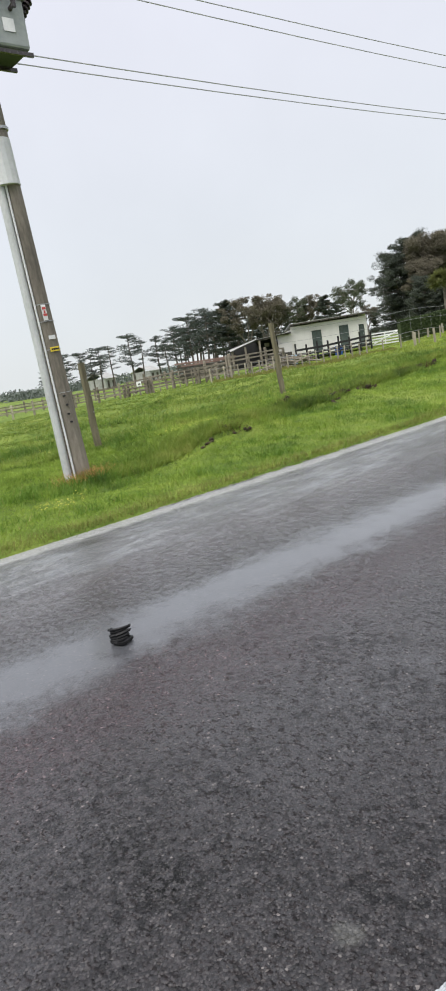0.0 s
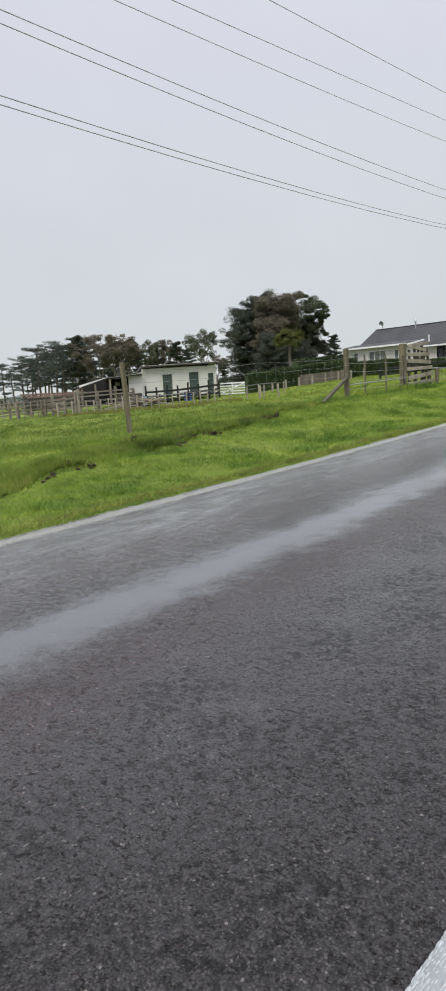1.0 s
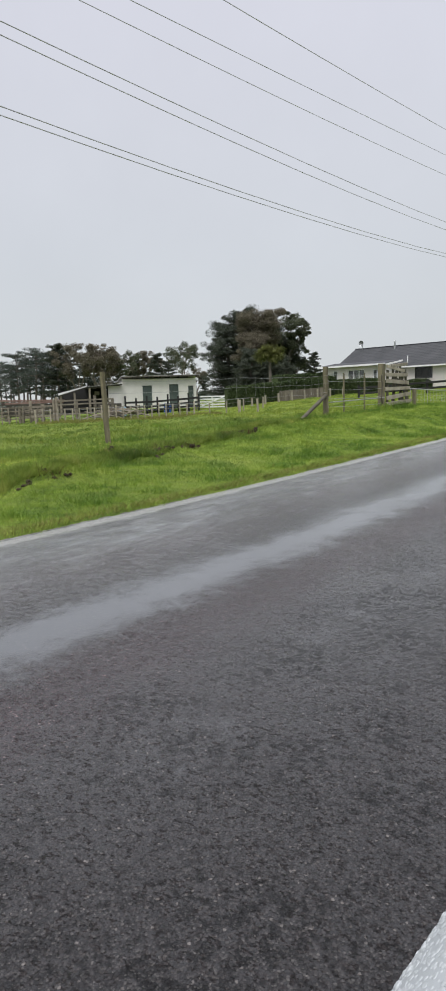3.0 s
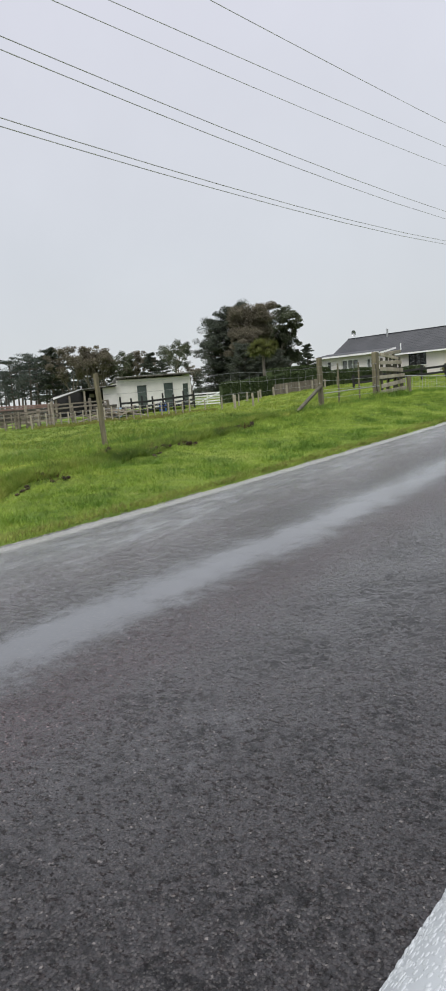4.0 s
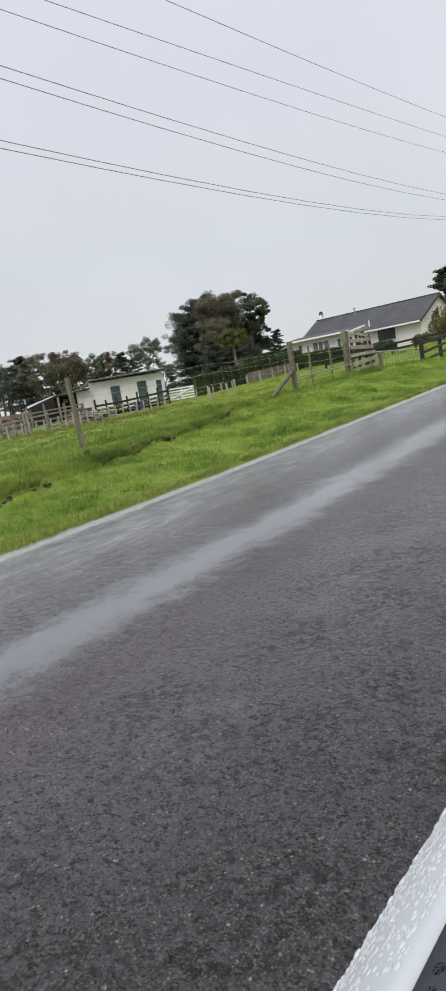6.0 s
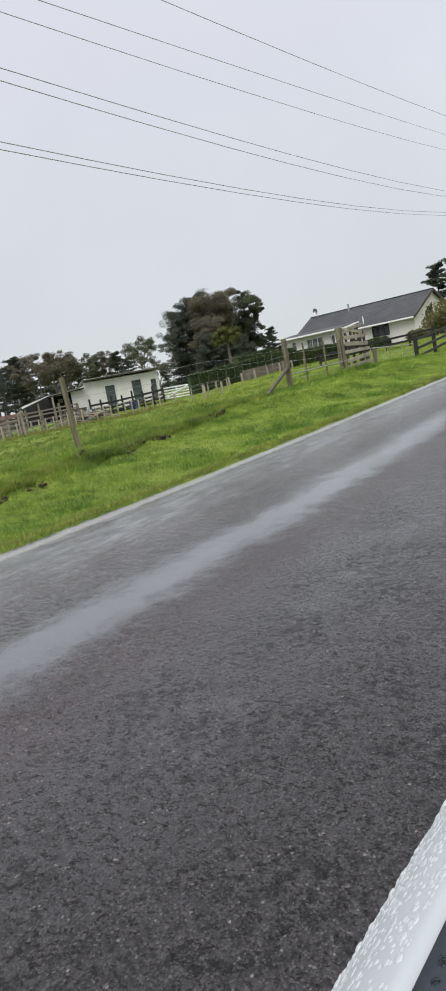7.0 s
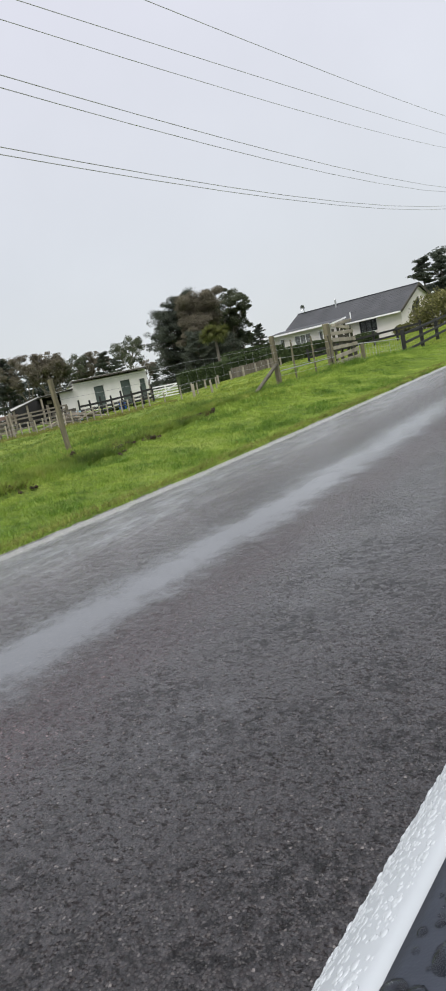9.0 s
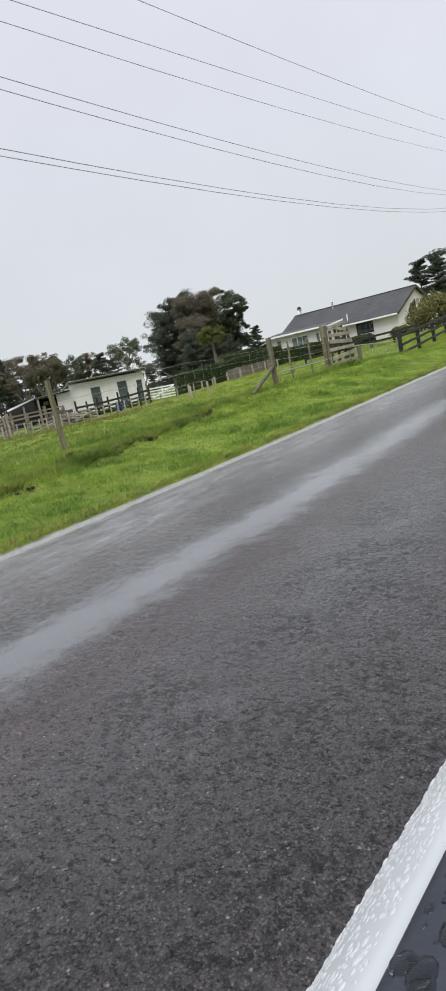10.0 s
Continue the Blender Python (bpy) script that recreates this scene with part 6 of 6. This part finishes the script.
# the shelter belt: kind, bearing, distance, size
BELT = (
    (P5, -27.9, 165, 0.62), (P1, -29.6, 150, 0.86), (P5, -30.9, 152, 0.88), (P2, -31.6, 158, 0.80), (P5, -32.2, 156, 0.95), (P4, -33.2, 150, 0.92), (P5, -34.8, 148, 1.08), (P4, -35.5, 152, 0.95), (P2, -36.9, 152, 0.95),
    (P4, -37.6, 158, 0.9), (P4, -38.7, 160, 1.0), (P4, -39.9, 158, 1.05), (P4, -41.1, 160, 1.1), (P4, -42.2, 158, 1.05), (P4, -43.4, 156, 1.05), (P1, -38.3, 142, 1.02), (P2, -38.9, 150, 1.02), (P5, -39.6, 140, 1.10), (P4, -40.1, 148, 1.10), (P1, -40.7, 140, 1.15), (P5, -41.3, 146, 1.16), (P2, -41.9, 150, 1.12),
    (P3, -42.6, 138, 1.28), (P1, -43.2, 146, 1.2), (G1, -44.1, 136, 1.14), (P3, -44.8, 155, 1.1), (G3, -45.4, 134, 1.12), (P5, -46.0, 150, 1.15), (G1, -46.6, 134, 1.04),
    (P3, -47.0, 150, 0.98), (G2, -47.9, 138, 1.01), (P3, -48.5, 152, 0.95), (G3, -49.2, 140, 0.98), (P3, -50.2, 136, 0.98), (P3, -51.0, 140, 0.86),
    (P3, -42.9, 162, 0.8), (P3, -43.7, 164, 0.85), (P5, -44.5, 162, 1.0), (P3, -45.2, 165, 0.8), (P3, -46.1, 162, 0.85), (P3, -47.4, 165, 0.7), (P3, -48.2, 163, 0.75), (P3, -49.6, 165, 0.7), (P5, -40.4, 156, 1.05), (P2, -41.6, 158, 1.08), (P5, -39.2, 158, 1.0),
    (G2, -52.3, 128, 1.01), (G3, -53.3, 150, 0.64), (P3, -54.0, 150, 0.60),
)
for k, (src_, az_, d_, s_) in enumerate(BELT):
    s_ = s_ * 1.13 if src_ in (G1, G2, G3) else s_ * (0.95 if az_ > -36 else 0.96 if az_ > -39 else 1.03)
    place(src_, az_, d_, s_, (k * 67) % 360)
# the great dark cypress and gum beside the garden
BIGC = pine(21, 12, 4.6, "very large dark cypress with drooping ragged tiers", 0.3, M_MACRO, 0.06, 20, 210, "great trees by the garden", (6, 9), (-0.12, 0.40), (0.09, 0.19), (0.45, 0.75, 1.03), (0.35, 0.75), 0.66)
BIGG = gum(22, 12, 4.6, "tall brown-leaved gum standing against the cypress", M_GUM, count=900, group="great trees by the garden", heads=(0.12, 0.22), bark=M_BARK, fine=0.66)
BIGG2 = gum(23, 11, 4.0, "tall dark green gum with an open crown", M_GUMG, count=520, group="great trees by the garden", heads=(0.08, 0.16), bark=M_BARK, fine=0.72)
sources += [BIGC, BIGG, BIGG2]
place(BIGC, -55.9, 94, 0.86, 40)
place(BIGC, -56.9, 95, 0.99, 190)
place(BIGC, -59.3, 99, 0.86, 300)
place(BIGC, -60.5, 99, 0.66, 90)
place(BIGG, -58.8, 92, 1.02, 20)
place(BIGC, -58.9, 87, 0.50, 250)
place(BIGC, -57.7, 86, 0.52, 30)
place(BIGC, -60.0, 88, 0.44, 110)
place(BIGG2, -60.4, 96, 1.10, 200)
place(BIGG2, -60.9, 98, 0.62, 20)
place(BIGG, -57.6, 90, 0.74, 130)
place(P3, -62.65, 112, 0.66, 20)
place(P3, -62.0, 115, 0.56, 140)
# trees beyond the house and drive
place(P3, -75.5, 100, 0.98, 15, 1.8)
place(P3, -76.6, 96, 1.00, 130, 1.8)
place(P2, -77.6, 99, 1.02, 220, 1.8)
place(P3, -78.8, 95, 0.95, 300, 1.8)
for ob_ in sources:
    for o in (*ob_.children_recursive, ob_):
        bpy.data.objects.remove(o)


def cabbage_tree(x, y, z):
    t = thing("cabbage_tree", pose(x, y, z), "cabbage tree with a round head of sword leaves", "tree")
    bm = fresh()
    tube(bm, [(0, 0, -0.3), (0.06, 0, 1.5), (0.0, 0, 3.0), (0.05, 0, 4.0)], [0.22, 0.17, 0.15, 0.13], 9)
    heads = []
    for k in range(6):
        a = k * 1.05
        e = (1.0 * math.cos(a), 1.0 * math.sin(a), 4.5 + 0.35 * (k % 2))
        tube(bm, [(0.05, 0, 3.8), (e[0] * 0.6, e[1] * 0.6, 4.2), e], [0.11, 0.09, 0.07], 6)
        heads.append(e)
    heads.append((0, 0, 5.0))
    part("trunk", bm, M_BARKP, t)
    vs = []
    for hx, hy, hz in heads:
        k = 420
        d = rng.normal(size=(k, 3))
        d /= np.linalg.norm(d, axis=1)[:, None]
        ln_ = 0.9 * (0.7 + 0.5 * rng.random((k, 1)))
        c = np.array([hx, hy, hz])
        w = np.cross(d, [0.1, 0.2, 1.0])
        w /= np.linalg.norm(w, axis=1)[:, None] + 1e-9
        vs.append(np.stack([c + d * 0.1 - w * 0.045, c + d * 0.1 + w * 0.045, c + d * ln_ + np.array([0, 0, -0.18])], 1))
    v = np.concatenate(vs).reshape(-1, 3)
    ob = new("crown", arrays_mesh("crown", v, np.arange(len(v)).reshape(-1, 3), M_CABB))
    ob.parent = t


a_ = radians(-59.15)
cabbage_tree(-math.sin(a_) * 76, math.cos(a_) * 76, 1.25)


def shrub(x, y, z, r, h, mat, label, count=2600):
    t = thing("shrub", pose(x, y, z), label, "shrub", "garden shrubs")
    bm = fresh()
    rnd = random.Random(x)
    ends = []
    for k in range(6):
        a = k * 1.05
        limb(bm, rnd, (0, 0, -0.1), (math.cos(a) * 0.6, math.sin(a) * 0.6, 1), h * 0.6, 0.05, 1, ends)
    part("stems", bm, M_BARK, t)
    cl = [(rnd.uniform(-0.6, 0.6) * r, rnd.uniform(-0.6, 0.6) * r, h * rnd.uniform(0.25, 0.72), r * 0.45, r * 0.45, h * 0.26, count // 12) for _ in range(12)]
    leaf_cloud("leaves", cl, 0.10, mat, t, 0.45)


for az_, d_, r_, h_, m_, lab_ in ((-74.9, 60, 1.5, 2.2, M_SHRUB, "olive-yellow garden shrub by the gable"), (-76.2, 58, 1.9, 2.9, M_SHRUB, "large olive-yellow garden shrub by the gable"), (-77.6, 57, 1.8, 2.8, M_SHRUB, "large olive-yellow garden shrub by the gable"), (-73.5, 62, 0.9, 1.0, M_SHRUB, "low tawny shrub below the gable"), (-71.0, 64.5, 0.7, 0.8, M_HEDGE, "small dark shrub below the window"), (-60.8, 70, 1.6, 2.0, M_HEDGE, "dark garden shrub beside the cabbage tree"), (-62.0, 68, 1.5, 1.7, M_HEDGE, "dark garden shrub beside the cabbage tree")):
    a_ = radians(az_)
    x_, y_ = -math.sin(a_) * d_, math.cos(a_) * d_
    shrub(x_, y_, gz(x_, y_), r_, h_, m_, lab_)

def far_barn(az, d, length, depth, eave, ridge, turn, label):
    a = radians(az)
    x, y = -math.sin(a) * d, math.cos(a) * d
    t = thing("barn", pose(x, y, gz(x, y), 0, 0, turn), label, "barn", "far barns")
    bm = fresh()
    box(bm, (length, depth, eave), (0, 0, eave / 2))
    part("walls", bm, M_IRON, t)
    for s_ in (-1, 1):
        bm = fresh()
        slab(bm, [(-length / 2 - 0.3, 0, ridge), (length / 2 + 0.3, 0, ridge), (length / 2 + 0.3, s_ * (depth / 2 + 0.4), eave), (-length / 2 - 0.3, s_ * (depth / 2 + 0.4), eave)][::-s_], 0.08)
        part("roof_slope", bm, M_IRON, t)
    for x0 in (-length / 4, length / 5):
        bm = fresh()
        box(bm, (0.9, 0.1, eave * 0.75), (x0, -depth / 2 - 0.03, eave * 0.375))
        part("door", bm, M_DARKWOOD, t, "dark board door")


far_barn(-32.1, 190, 5.6, 6, 2.4, 4.2, 28, "grey iron farm barn beyond the pines")
far_barn(-35.7, 200, 5.0, 6, 2.6, 4.0, 20, "low grey iron barn beyond the pines")

# distant scrub along the skyline, paled by haze mixed into its leaf colour
cl = []
for k in range(150):
    a_ = radians(-12 - 46 * rng.random())
    d_ = rng.uniform(210, 330)
    h_ = rng.uniform(1.5, 3.2)
    x_, y_ = -math.sin(a_) * d_, math.cos(a_) * d_
    cl.append((x_, y_, gz(x_, y_) + h_ * 0.4, 5.5, 5.5, h_ * 0.7, 420))
ob = leaf_cloud("distant_scrub", cl, 0.34, M_HAZE_SCRUB, None, 0.7)
tagged(ob, "grey-green scrub along the far skyline with haze in its colour", "scrub", kind="stuff")


# ---- the car window ledge ----
def car_door():
    t = thing("car_door", pose(0, 0, 0), "white car door ledge beaded with rain and a black window seal", "car door")
    xs = np.linspace(-0.7, 2.0, 28)

    def line(y0, z0):
        return [(x, y0 - 0.0616 * x, z0 - 0.0311 * x) for x in xs]

    def loft(prof, mat, name, label=""):
        bm = fresh()
        rows_ = [[bm.verts.new(p) for p in line(y, z)] for y, z in prof]
        for a, b in zip(rows_, rows_[1:]):
            for i in range(len(xs) - 1):
                bm.faces.new((a[i], a[i + 1], b[i + 1], b[i]))
        bmesh.ops.recalc_face_normals(bm, faces=bm.faces)
        ob = part(name, bm, mat, t, label)
        for f in ob.data.polygons:
            f.use_smooth = True
        return ob

    skin = [(0.0816, 1.1105), (0.0838, 1.1152), (0.0888, 1.1130), (0.0960, 1.1078), (0.1037, 1.0997), (0.1095, 1.0921), (0.1131, 1.0863), (0.1141, 1.0825), (0.1145, 1.075), (0.1193, 0.97), (0.1243, 0.82), (0.1223, 0.64), (0.1063, 0.42), (0.0763, 0.32)]
    loft(skin, M_CARPAINT, "door_panel", "white painted door skin")
    seal = [(0.0828, 1.1095), (0.0826, 1.1170), (0.0788, 1.1200), (0.0690, 1.1225), (0.0560, 1.1235), (0.0515, 1.1190), (0.0475, 1.1190), (0.0427, 1.124), (0.0267, 1.1245), (0.0227, 1.1145), (0.0207, 1.04), (0.0167, 0.62), (0.0367, 0.32), (0.0767, 0.32)]
    loft(seal, M_RUBBER, "window_seal", "black rubber window seal")

    # one unit drop, set many times by its own turn and size
    ball = fresh()
    bmesh.ops.create_icosphere(ball, subdivisions=2, radius=1.0)
    unit = np.array([v.co for v in ball.verts])
    tris = np.array([[v.index for v in f.verts] for f in ball.faces])
    ball.free()

    def drops(name, n_, prof, rmin, rmax, flat, mat, power=2.5):
        prof = np.array(prof)
        vs, fs = [], []
        for k in range(n_):
            x = rng.uniform(-0.02, 0.85)
            u = rng.random() * (len(prof) - 1)
            i = int(u)
            yz = prof[i] + (prof[i + 1] - prof[i]) * (u - i)
            tn = prof[i + 1] - prof[i]
            nrm = np.array([0, -tn[1], tn[0]])
            nrm = nrm / np.linalg.norm(nrm)
            nrm = -nrm if nrm[2] < 0 else nrm
            ax = np.array([1.0, 0, 0])
            ay = np.cross(nrm, ax)
            r = rmin + (rmax - rmin) * rng.random() ** power
            c = np.array([x, yz[0] - 0.0616 * x, yz[1] - 0.0311 * x])
            vs.append(c + unit[:, :1] * ax * r * rng.uniform(0.9, 1.5) + unit[:, 1:2] * ay * r + unit[:, 2:] * nrm * r * flat)
            fs.append(tris + k * len(unit))
        ob = new(name, arrays_mesh(name, np.concatenate(vs), np.concatenate(fs), mat))
        ob.parent = t
        tagged(ob, "rain drops", kind="stuff")
        ob.data.polygons.foreach_set("use_smooth", np.ones(len(ob.data.polygons), bool))

    drops("rain_film", 9000, skin[2:8], 0.0005, 0.0012, 0.24, M_BEAD, 1.6)
    drops("rain_film", 120, skin[3:8], 0.0011, 0.0019, 0.16, M_BEAD, 1.3)
    drops("rain_film", 420, skin[5:8], 0.0009, 0.0016, 0.45, M_BEAD, 1.3)
    # drops on the seal get their refraction shade from a dark tint
    drops("rain_film", 420, seal[2:5], 0.0014, 0.0034, 0.22, M_DARKDROP, 1.2)
    drops("rain_film", 900, seal[2:5], 0.0004, 0.0012, 0.3, M_DARKDROP, 1.7)



car_door()
